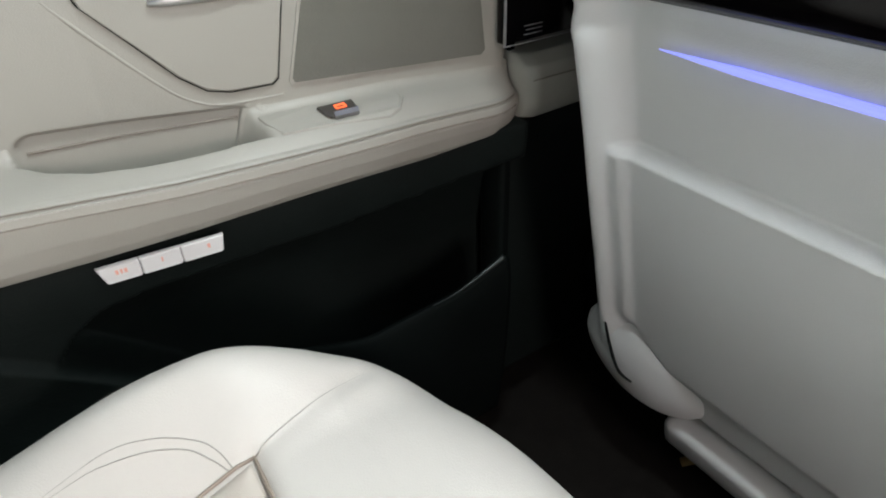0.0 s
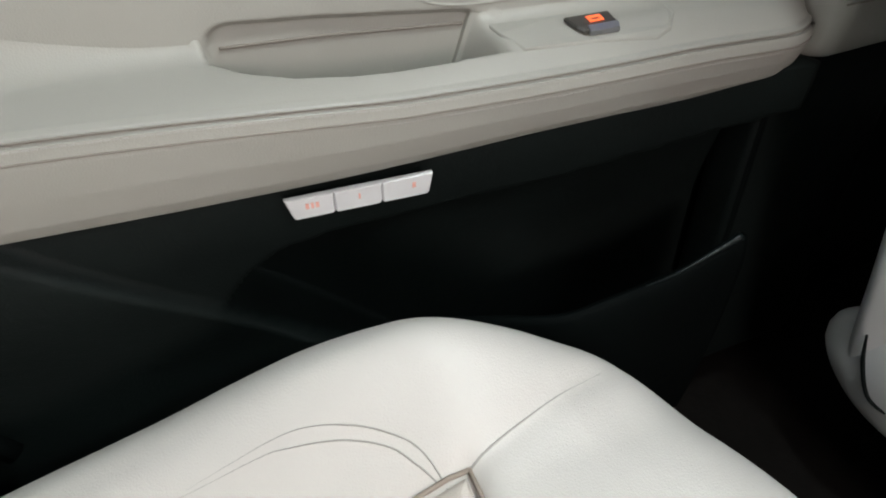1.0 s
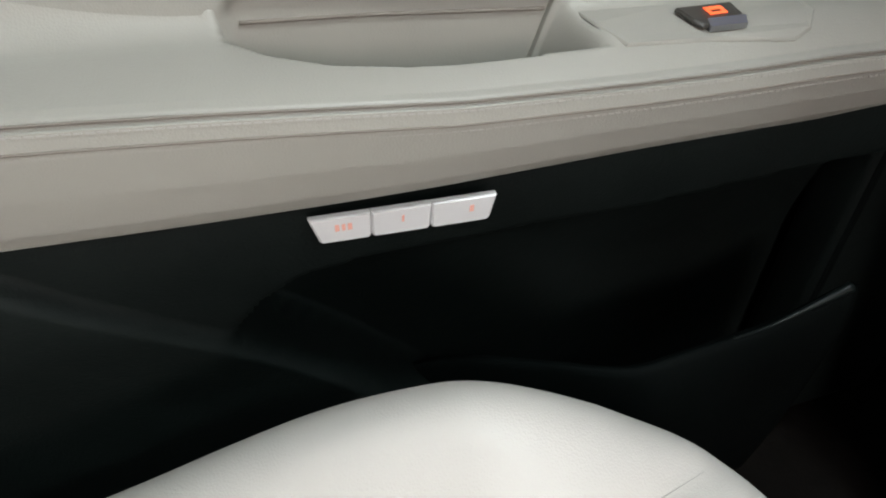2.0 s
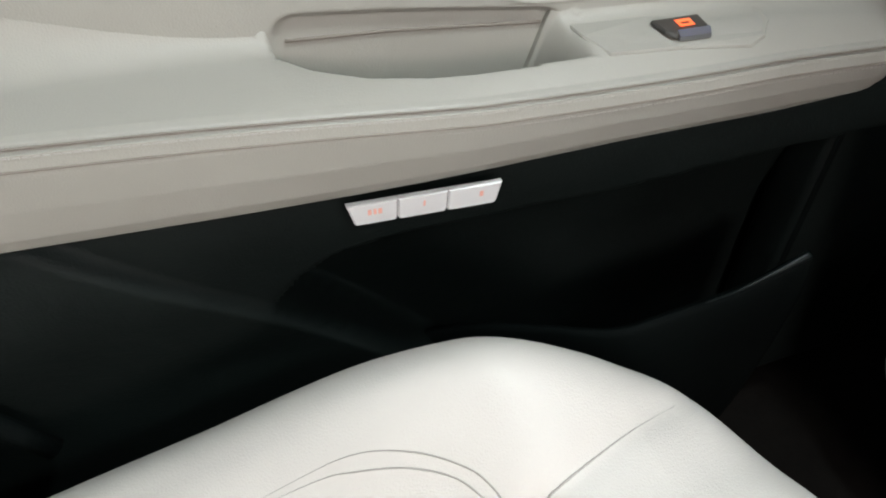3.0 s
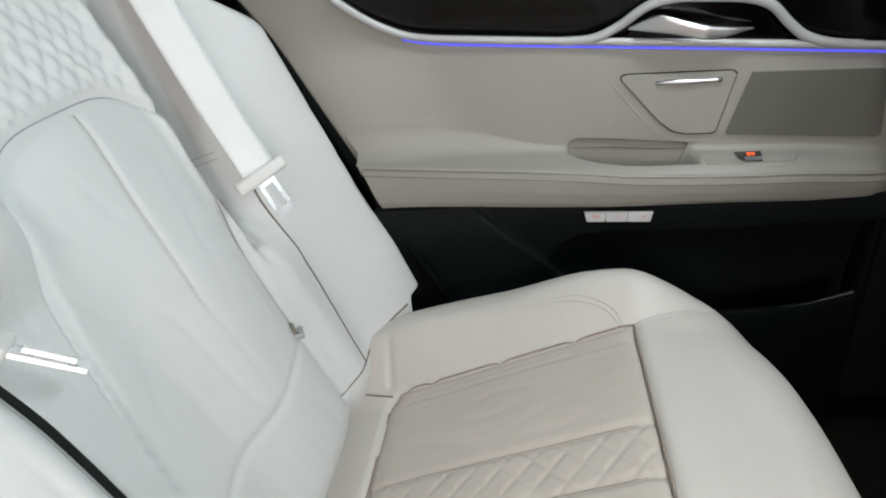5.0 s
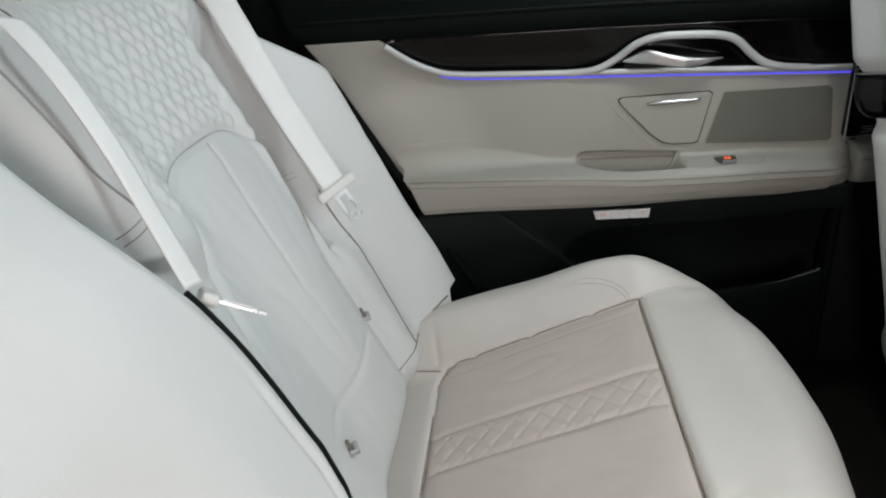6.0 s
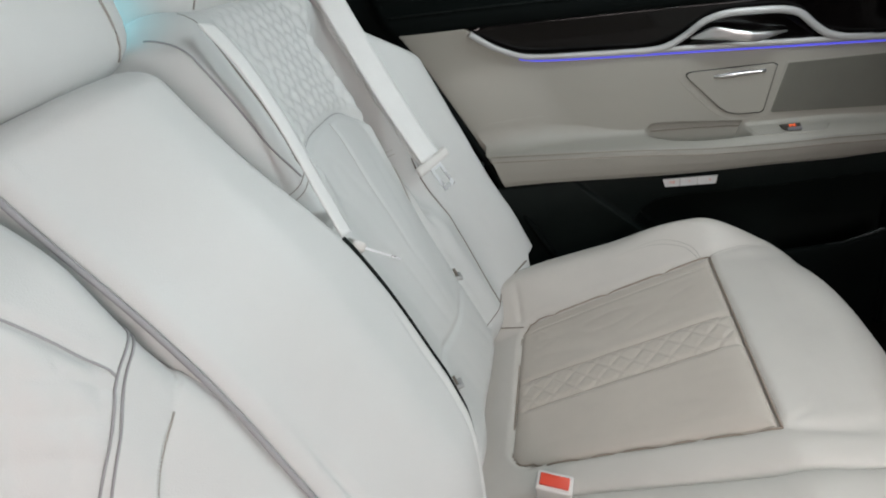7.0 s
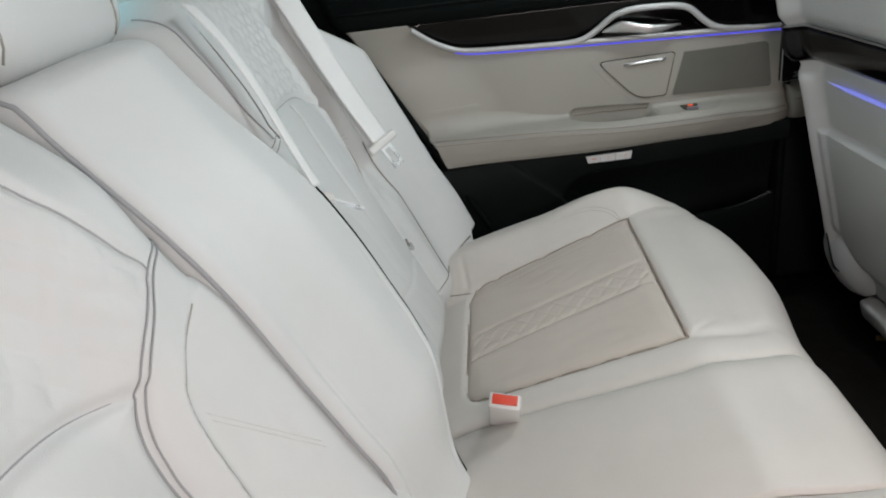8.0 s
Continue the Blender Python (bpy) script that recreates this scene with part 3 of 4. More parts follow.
# headrests
def headrest(y, s0, s1, half, d0, d1, name="headrest"):
    ob = thing(name, back_point(y, s0 - 0.02, (d0 + d1) / 2), "ivory leather rear headrest on hidden posts", "headrest", "rear headrests")
    bm = bmesh.new()
    bmesh.ops.create_cube(bm, size=1)
    bmesh.ops.subdivide_edges(bm, edges=bm.edges[:], cuts=9, use_grid_fill=True)
    for v in bm.verts:
        c = v.co * 2
        n = (abs(c.x) ** 4 + abs(c.y) ** 4 + abs(c.z) ** 4) ** 0.25
        c = c / n * max(abs(c.x), abs(c.y), abs(c.z))
        v.co = back_point(y + c.y * half, (s0 + s1) / 2 + c.z * (s1 - s0) / 2, (d0 + d1) / 2 + c.x * (d1 - d0) / 2 + 0.01 * c.z)
    part("cushion", bm, LEATHER, ob, smooth=True)
    for sg in (-1, 1):
        rod("post", [back_point(y + sg * half * 0.45, s0 - 0.03, (d0 + d1) / 2), back_point(y + sg * half * 0.45, s0 + 0.03, (d0 + d1) / 2)], 0.006, CHROME, ob, sides=10)
        yy = y + sg * half * 0.64
        k = 0.64
        pts = []
        for a in range(-10, 11):
            cz = a / 10 * 0.90
            cx = max(0.0, 1 - k ** 4 - cz ** 4) ** 0.25
            pts.append(back_point(yy, (s0 + s1) / 2 + cz * (s1 - s0) / 2, (d0 + d1) / 2 + cx * (d1 - d0) / 2 + 0.01 * cz + 0.0008))
        rod("seam", pts, 0.0012, THREAD, ob)
    adopt(ob)
    return ob


headrest(0.0, 0.862, 1.06, 0.140, 0.165, 0.305)
headrest(0.385, 0.893, 1.10, 0.150, 0.150, 0.290)
headrest(-0.385, 0.893, 1.10, 0.150, 0.150, 0.290)

# ---- seat belts ----


def strap(name, centre, across, half, parent, thick=0.0012):
    """Belt webbing along a line; across: the direction of its width at each point."""
    verts, faces = [], []
    n = len(centre)
    for i, (c, a) in enumerate(zip(centre, across)):
        t = (centre[min(n - 1, i + 1)] - centre[max(0, i - 1)]).normalized()
        a = (a - t * a.dot(t)).normalized()
        nn = t.cross(a).normalized()
        wide = half(i / (n - 1)) if callable(half) else half
        for k in range(7):
            w = (k / 3 - 1)
            verts.append(c + a * wide * w + nn * thick * (1 - 0.5 * w * w))
        for k in range(6, -1, -1):
            w = (k / 3 - 1)
            verts.append(c + a * wide * w - nn * thick)
    m = 14
    for i in range(n - 1):
        faces += [(i * m + k, i * m + (k + 1) % m, (i + 1) * m + (k + 1) % m, (i + 1) * m + k) for k in range(m)]
    faces += [tuple(range(m)), tuple(range((n - 1) * m, n * m))]
    return link(name, verts, faces, BELT, parent, "ivory woven belt webbing")


def blend(a, b, n):
    return [Vector(a) + (Vector(b) - Vector(a)) * k / n for k in range(n + 1)]


def tongue(at, along, across, ob, turn=0.0, width=0.066):
    """The plastic loop with its metal latch plate; turn: degrees by which the plate is twisted."""
    at, along, across = Vector(at), Vector(along).normalized(), Vector(across)
    across = (across - along * across.dot(along)).normalized()
    nn = along.cross(across).normalized()
    m = Matrix.Translation(at) @ Matrix((across, nn, along)).transposed().to_4x4()
    block("loop", width, 0.013, 0.017, m, BELT_PLASTIC, ob, "ivory plastic belt loop", bevel=0.005, segments=3)
    m = m @ Euler((0, 0, radians(turn))).to_matrix().to_4x4()
    bm = bmesh.new()
    w, h, t = 0.012, 0.048, 0.0014
    for x0, x1, z0, z1 in ((-w, w, 0.006, 0.014), (-w, -w + 0.0055, 0.014, h), (w - 0.0055, w, 0.014, h), (-w, w, h - 0.002, h + 0.006)):
        bmesh.ops.create_cube(bm, size=1, matrix=m @ Matrix.Translation(((x0 + x1) / 2, 0, (z0 + z1) / 2)) @ Matrix.Diagonal((x1 - x0, t * 2, z1 - z0, 1)))
    part("latch_plate", bm, LATCH, ob, "bright steel latch plate")


left_belt = thing("seat_belt", (0.10, 0.60, 0.60), "ivory seat belt hanging beside the outer backrest", "seat belt", "rear seat belts")
c = smooth_path([(-0.022, 0.588, 0.990), (0.000, 0.574, 0.920), (0.071, 0.547, 0.745), (0.130, 0.521, 0.624)], 10)
strap("webbing", c, [Vector((0.85 - 0.3 * k / (len(c) - 1), 0.5 + 0.3 * k / (len(c) - 1), 0.1 - 0.3 * k / (len(c) - 1))) for k in range(len(c))], lambda u: 0.0200 + 0.0045 * u, left_belt)
tongue((0.132, 0.519, 0.618), (0.43, -0.05, -0.90), (0.56, 0.43, -0.10), left_belt, 0.0, 0.070)
c = smooth_path([(0.124, 0.527, 0.614), (0.106, 0.540, 0.64), (0.053, 0.570, 0.745), (-0.012, 0.585, 0.90), (-0.04, 0.595, 0.98)], 8)
strap("webbing", c, [Vector((0.90, 0.35, 0.30))] * len(c), 0.018, left_belt)
adopt(left_belt)

mid_belt = thing("seat_belt", (0.11, 0.13, 0.70), "ivory middle seat belt hanging between two backrests", "seat belt", "rear seat belts")
c = smooth_path([(0.012, 0.172, 0.925), (0.045, 0.160, 0.880), (0.074, 0.148, 0.815), (0.099, 0.134, 0.745), (0.122, 0.118, 0.690)], 10)
strap("webbing", c, [Vector((-0.15, 0.97, 0.1))] * len(c), 0.0145, mid_belt)
tongue((0.122, 0.131, 0.669), (0.74, 0.32, -0.58), (-0.50, 0.80, -0.30), mid_belt, -2, 0.040)
adopt(mid_belt)

buckle = thing("belt_buckle", (0.29, 0.085, 0.28), "ivory belt buckle with red release button in the cushion gap", "belt buckle")
mb = Matrix.Translation((0.310, 0.094, 0.305)) @ Euler((radians(24), radians(10), radians(-8))).to_matrix().to_4x4() @ Euler((0, 0, radians(90))).to_matrix().to_4x4()
block("housing", 0.024, 0.046, 0.070, mb, BELT_PLASTIC, buckle, bevel=0.004, segments=3)
block("release_button", 0.015, 0.037, 0.006, mb @ Matrix.Translation((0.001, 0, 0.0350)), RED, buckle, "red release button", bevel=0.0015)
adopt(buckle)

# ---- far door ----
door = thing("rear_door", (0.55, 0.74, 0.05), "rear car door trimmed in ivory leather, black lacquer and chrome", "car door")


def door_y(x):
    return 0.747 - 0.105 * max(0.0, x - 0.58)


def rear_edge(z):
    return 0.231 + (0.074 - 0.231) * (z - 0.478) / (0.81 - 0.478)


# lower line of the dark trim: from the belt line at the rear, down, and over the arched handle to the front
TRIM_LOW = [(0.196, 0.800), (0.212, 0.782), (0.245, 0.753), (0.285, 0.730), (0.325, 0.720), (0.42, 0.709), (0.55, 0.696), (0.70, 0.684), (0.83, 0.674), (0.945, 0.665)]


def belt_z(x):
    return 0.812 - 0.072 * x


def panel_top(x):
    return belt_z(x) if x < 0.196 else min(belt_z(x), lerp_table(TRIM_LOW, x))


def ledge_z(x):
    return 0.5265 + 0.028 * max(0.0, (0.61 - x) / 0.41) ** 1.1 - 0.006 * sm(0.8, 0.95, x)


def crease_z(x):
    return ledge_z(x) - 0.0135 * sm(0.42, 0.80, x)


def crease_y(x):
    return 0.672 + 0.004 * sm(0.5, 0.2, x) + 0.018 * max(0.0, (x - 0.90) / 0.05) ** 2.2


def top_z(x, y):
    roll = 1 - min(1.0, max(0.0, (y - crease_y(x) - 0.008) / 0.028))
    return ledge_z(x) + 0.0025 + 0.06 * (y - crease_y(x)) - (ledge_z(x) - crease_z(x)) * roll * roll


def panel_y(x, z):
    y = door_y(x)
    y -= 0.275 * (z - 0.715 + math.sqrt((z - 0.715) ** 2 + 0.0006))
    y -= 0.036 * sm(0.20, 0.0, x - rear_edge(z)) * (1 - 0.8 * sm(0.66, 0.82, z)) * sm(0.495, 0.53, z)
    # hollow behind the pull tray
    dx = max(0.528 - x, x - 0.676, 0.0)
    dz = max(z - 0.5405 + 0.012 * (x - 0.528) / 0.148, 0.0)
    y += 0.0055 * sm(0.0165, 0.0125, math.hypot(dx, dz))
    return y


def on_door(x, z, lift=0.0):
    return Vector((x, panel_y(x, z) - lift, z))


def door_panel(u, v):
    x, z = 0.2 + 0.745 * u, 0.6
    for k in range(4):
        r = rear_edge(z)
        x = r + (0.945 - r) * u
        z = 0.485 + (panel_top(x) - 0.485) * v
    return on_door(x, z)


link("leather_panel", *grid(door_panel, 260, 200, lambda p: p + Vector((0, 0.03, 0))), SHADED_DOOR_LEATHER, door, "matt ivory leather door panel")


def trim_sheet(u, v):
    x = 0.20 + 0.745 * u
    z0, z1 = lerp_table(TRIM_LOW, x) + 0.002, belt_z(x)
    z = z0 + (max(z1, z0 + 0.001) - z0) * v
    return Vector((x, panel_y(x, z) + 0.006 - 0.004 * math.sin(math.pi * v), z))


link("lacquer_trim", *grid(trim_sheet, 90, 14, lambda p: p + Vector((0, 0.02, 0))), GLOSS, door, "dark lacquered wood trim")


def belt_sheet(u, v):
    x = 0.06 + 0.89 * u
    z = belt_z(x) + 0.075 * v
    y = panel_y(x, belt_z(x)) - 0.004 + 0.010 * v + 0.014 * (1 - math.sin(math.pi * min(1, v * 1.2 + 0.1)))
    return Vector((x - 0.035 * v, y, z))


link("belt_rail", *grid(belt_sheet, 60, 16, lambda p: p + Vector((0, 0.05, 0))), BLACK_SOFT, door, "black soft belt rail below the window")
rod("belt_rail_seam", [Vector((x - 0.016, panel_y(x, belt_z(x)) - 0.003, belt_z(x) + 0.036)) for x in [0.08 + 0.86 * k / 20 for k in range(21)]], 0.0013, BLACK_PLASTIC, door)

# satin bezel along the trim, with the arch round the handle
bez = smooth_path([on_door(x, z, 0.004) for x, z in [(0.206, 0.7885)] + TRIM_LOW[1:]], 8)
rod("bezel", bez, 0.0053, SILVER, door, "satin silver bezel", sides=10, flat=(0.75, 1.0), up=(0, 0, 1))
arch = smooth_path([on_door(x, z, 0.006 if 0.52 < x < 0.86 else 0.0015) for x, z in ((0.500, 0.6995), (0.545, 0.7005), (0.580, 0.715), (0.612, 0.738), (0.645, 0.746), (0.69, 0.744), (0.732, 0.739), (0.760, 0.728), (0.785, 0.704), (0.806, 0.687), (0.835, 0.6765), (0.875, 0.6705))], 8)
rod("handle_arch", arch, 0.0062, SILVER, door, "satin silver arch round the handle", sides=10, flat=(0.75, 1.0))
plate("handle_recess", [(0.588, 0.697), (0.615, 0.731), (0.648, 0.740), (0.692, 0.738), (0.730, 0.733), (0.756, 0.721), (0.790, 0.682)], lambda a, b, h: on_door(a, b, h), 0.0018, GLOSS, door, "black handle recess")


HANDLE_TOP = [(0.592, 0.7115), (0.604, 0.7185), (0.622, 0.7265), (0.634, 0.7262), (0.660, 0.718), (0.690, 0.7106), (0.720, 0.7060), (0.742, 0.7035)]
HANDLE_LOW = [(0.592, 0.7085), (0.640, 0.7030), (0.672, 0.6960), (0.690, 0.6930), (0.702, 0.6940), (0.722, 0.6985), (0.742, 0.7015)]


def handle_f(u, v):
    w = 2 * math.pi * v
    x = 0.592 + 0.150 * u
    top, bottom = curve_table(HANDLE_TOP, x), curve_table(HANDLE_LOW, x)
    z = (top + bottom) / 2
    dep = lerp_table([(0, 0.001), (0.15, 0.005), (0.6, 0.0065), (0.85, 0.004), (1, 0.0015)], u)
    stand = 0.004 + 0.014 * math.sin(u * math.pi * 0.75)
    # square-cornered blade section
    c, n = math.cos(w), math.sin(w)
    k = (c ** 4 + n ** 4) ** -0.25
    return Vector((x, panel_y(x, z) - stand - dep * (1 + k * c), z + (top - bottom) / 2 * k * n))


link("door_handle", *grid(handle_f, 48, 32), CHROME, door, "bright chrome pull handle")
rod("light_strip", smooth_path([on_door(x, z - 0.0080, 0.0016) for x, z in TRIM_LOW[3:]], 6), 0.0016, BLUE_GLOW, door, "glowing blue light strip")

# small lidded box
LID = [(0.592, 0.6465), (0.729, 0.6455), (0.7345, 0.641), (0.7165, 0.5625), (0.711, 0.5585), (0.676, 0.5585), (0.658, 0.563), (0.640, 0.577), (0.588, 0.637), (0.586, 0.643)]
mid_x, mid_z = 0.665, 0.607
plate("lid_gap", [(mid_x + (a - mid_x) * 1.022, mid_z + (b - mid_z) * 1.035) for a, b in LID], lambda a, b, h: on_door(a, b, h), 0.0012, BLACK_PLASTIC, door, "black gap round the lid")
lid = plate("lid", LID, lambda a, b, h: on_door(a, b, h), 0.0036, SHADED_DOOR_LEATHER, door, "ivory leather lid of the door box", bevel=0.0015)
rod("lid_pull", [on_door(0.632 + 0.084 * k / 10, 0.6345 + 0.0005 * k / 10, 0.0055) for k in range(11)], lambda u: 0.0042 * (0.25 + 0.75 * math.sin(math.pi * min(1, u * 1.15 + 0.02)) ** 0.5) if u < 0.86 else 0.0030, CHROME, lid, "chrome pull bar", sides=8, flat=(1, 1))
rod("lid_surround", smooth_path([on_door(x, z, -0.0012) for x, z in ((0.575, 0.656), (0.566, 0.648), (0.575, 0.632), (0.622, 0.576), (0.645, 0.556), (0.67, 0.5475), (0.72, 0.5465))], 8), 0.0018, SHADED_DOOR_LEATHER, door, sides=8)

# loudspeaker grille
SPK = [(0.753, 0.6425), (0.906, 0.6395), (0.9125, 0.634), (0.9215, 0.552), (0.917, 0.5475), (0.731, 0.5555), (0.729, 0.559)]
plate("speaker_frame", [(0.827 + (a - 0.827) * 1.03, 0.597 + (b - 0.597) * 1.06) for a, b in SPK], lambda a, b, h: on_door(a, b, h), 0.0016, SHADED_DOOR_LEATHER, door)
plate("speaker_grille", SPK, lambda a, b, h: on_door(a, b, h), 0.0026, GRILLE, door, "grey fine-mesh loudspeaker grille")

# armrest


TRAY = [(0.514, 0.79), (0.511, 0.745), (0.513, 0.735), (0.530, 0.716), (0.556, 0.702), (0.590, 0.6965), (0.640, 0.6945), (0.694, 0.6935), (0.688, 0.735), (0.688, 0.79)]


def inside(poly, x, y):
    """Signed distance to a polygon, above 0 inside."""
    best, odd = 9.0, False
    n = len(poly)
    for i in range(n):
        (x0, y0), (x1, y1) = poly[i], poly[(i + 1) % n]
        t = ((x - x0) * (x1 - x0) + (y - y0) * (y1 - y0)) / ((x1 - x0) ** 2 + (y1 - y0) ** 2)
        t = min(1, max(0, t))
        best = min(best, math.hypot(x - x0 - t * (x1 - x0), y - y0 - t * (y1 - y0)))
        if (y0 > y) != (y1 > y) and x < (x1 - x0) * (y - y0) / (y1 - y0) + x0:
            odd = not odd
    return best if odd else -best


def armrest(u, v):
    if v < 0.62:
        k = v / 0.62
        r = rear_edge(0.545 + 0.055 * max(0.0, 1 - 2.2 * k))
        x = r + (0.950 - r) * u
        ym, ye = panel_y(x, 0.590) + 0.0006, crease_y(x) + 0.008
        yb = ym + 0.0015 + 0.012 * sm(0.503, 0.516, x) * sm(0.702, 0.692, x)
        y = yb + (ye - yb) * k ** 1.4
        k2 = min(1.0, max(0.0, (y - ye) / (ym - ye)))
        # cove that runs up into the door panel
        front = sm(0.30, 0.50, x)
        width = min(0.034 - 0.018 * front, ym - ye - 0.002)
        near = 1 - min(1.0, max(0.0, (ym - y) / width))
        z = top_z(x, y) + (0.048 - 0.038 * front) * (1 - math.sqrt(1 - near * near)) + min(0.006, 6 * max(0.0, y - ym))
        s = inside(TRAY, x, y)
        if s > -0.004:
            z -= (0.046 + 0.008 * k2) * sm(-0.001, 0.005 if x < 0.655 else 0.026, s)
        return Vector((x, y, z))
    k = (v - 0.62) / 0.38
    zc_pts = [(0.0, 0.008, 0.0028), (0.08, 0.0035, 0.0015), (0.16, 0.0005, -0.003), (0.24, -0.001, -0.009), (0.42, -0.002, -0.20), (0.62, 0.001, -0.52), (0.80, 0.006, -0.82), (0.92, 0.012, -0.98), (1.0, 0.030, -1.0)]
    r = rear_edge(0.54 - 0.06 * k)
    x = r + (0.950 - r) * u
    low = 0.4700 + 0.0125 * sm(0.62, 0.25, x) - 0.0025 * sm(0.70, 0.85, x)
    drop = crease_z(x) - low
    off = lerp_table([(a, b) for a, b, h in zc_pts], k)
    hz = lerp_table([(a, h) for a, b, h in zc_pts], k)
    z = crease_z(x) + (hz if hz > -0.0095 else hz * drop)
    return Vector((x, crease_y(x) + off, z))


arm = link("armrest", *grid(armrest, 360, 190, lambda p: Vector((p.x, 0.79, 0.462 + 0.25 * (p.z - 0.47)))), SHADED_DOOR_LEATHER, door, "ivory leather armrest with recessed pull tray")
for dz, name in ((0.0000, "armrest_seam"), (-0.0095, "armrest_seam")):
    rod(name, [Vector((x, crease_y(x) + (0.0014 if dz > -0.001 else -0.0018), crease_z(x) + dz + (0.0002 if dz > -0.001 else 0))) for x in [0.212 + 0.73 * k / 80 for k in range(81)]], 0.00075, SEAM, arm)
for dz, name in ((-0.0030, "armrest_stitching"), (-0.0125, "armrest_stitching")):
    row = [Vector((x, crease_y(x) - 0.0012, crease_z(x) + dz)) for x in [0.215 + 0.725 * k / 80 for k in range(81)]]
    stitches(name, row, arm, THREAD, length=0.0030, gap=0.0010, up=(0, -1, 0.2), radius=0.0004)
rod("tray_seam", [Vector((0.520 + 0.158 * k / 20, panel_y(0.520 + 0.158 * k / 20, 0.5405 - 0.007 * k / 20) - 0.0006, 0.5405 - 0.007 * k / 20)) for k in range(21)], 0.0011, SEAM, arm)


def on_top(a, b, h):
    return Vector((a, b, top_z(a, b) + 0.0004 + h))


plate("switch_panel", [(0.700, 0.692), (0.750, 0.689), (0.798, 0.684), (0.811, 0.688), (0.820, 0.698), (0.822, 0.714), (0.815, 0.728), (0.800, 0.733), (0.690, 0.738), (0.692, 0.712)], on_top, 0.0014, SHADED_DOOR_LEATHER, arm, "leather switch panel", bevel=0.001)
sw = plate("window_switch", [(0.746, 0.6945), (0.769, 0.6940), (0.773, 0.6990), (0.774, 0.7115), (0.740, 0.7125), (0.742, 0.6990)], lambda a, b, h: on_top(a, b, h + 0.0014), 0.0022, SWITCH_GREY, arm, "dark grey window switch with lit symbol", bevel=0.001)
plate("switch_lip", [(0.7485, 0.6925), (0.771, 0.6920), (0.773, 0.6970), (0.7495, 0.6975)], lambda a, b, h: on_top(a, b, h + 0.0014), 0.0030, CHROME, sw, "chrome switch lip")
for q in ((0.7535, 0.7005, 0.764, 0.7020), (0.7535, 0.7045, 0.764, 0.7075), (0.7535, 0.7005, 0.7555, 0.7075), (0.7620, 0.7005, 0.764, 0.7075)):
    plate("switch_symbol", [(q[0], q[1]), (q[2], q[1]), (q[2], q[3]), (q[0], q[3])], lambda a, b, h: on_top(a, b, h + 0.0037), 0.0004, ORANGE_GLOW, sw, "lit orange symbol")

# lower door with the map pocket


HOLLOW_TOP = [(0.478, 0.365), (0.487, 0.378), (0.500, 0.395), (0.525, 0.411), (0.56, 0.4155), (0.74, 0.420), (0.87, 0.431), (0.955, 0.436)]
POCKET_LIP = [(0.60, 0.235), (0.65, 0.262), (0.70, 0.283), (0.76, 0.295), (0.82, 0.300), (0.85, 0.303), (0.88, 0.312), (0.917, 0.325)]


def slanted(x, z):
    """Above 0 on the raised rear piece, behind its slanting edge."""
    return (0.455 - z) - 1.06 * (x - 0.389)


def lower_y(x, z):
    y = 0.700 + 0.035 * sm(0.47, 0.30, z)
    y -= 0.105 * max(0.0, x - 0.58) * 0.6
    y += 0.055 * sm(0.0, 0.010, lerp_table(HOLLOW_TOP, x) - z) * sm(0.476, 0.484, x) * sm(0.004, -0.008, slanted(x, z))
    y -= 0.012 * sm(-0.005, 0.007, slanted(x, z))
    return y


def lower_panel(u, v):
    z = 0.478 - 0.42 * v
    r = rear_edge(0.478) - 0.02
    x = r + (0.955 - r) * u
    return Vector((x, lower_y(x, z), z))


low = link("lower_panel", *grid(lower_panel, 180, 130, lambda p: Vector((p.x, 0.80, p.z))), BLACK_PLASTIC, door, "black grained lower door panel")


def pocket_y(x, v):
    return 0.765 - 0.106 * sm(0.58, 0.76, x) - 0.012 * (x - 0.76) + 0.020 * v * v + 0.006 * math.exp(-v / 0.05)


def pocket_wall(u, v):
    x = 0.590 + 0.333 * u
    top = lerp_table(POCKET_LIP, x)
    return Vector((x, pocket_y(x, v), top + (0.055 - top) * v))


pocket = link("map_pocket", *grid(pocket_wall, 60, 40, lambda p: p + Vector((0, 0.006, 0))), BLACK_SOFT, door, "black bulging map pocket wall")
rod("pocket_lip", smooth_path([Vector((x, pocket_y(x, 0.0) + 0.001, z + 0.001)) for x, z in POCKET_LIP[4:]], 8), lambda u: 0.0008 + 0.0034 * u * u, POLISHED_BLACK, pocket, "smooth pocket rim", sides=8)

strip = new("seat_button_strip")
strip.parent = door


def on_strip(a, b, h):
    y0 = 0.6935 - 0.08 * (a - 0.53)
    return Vector((a, y0 - h + 0.22 * (0.461 - b), b))


cuts = (0.5320, 0.5635, 0.5950, 0.6300)
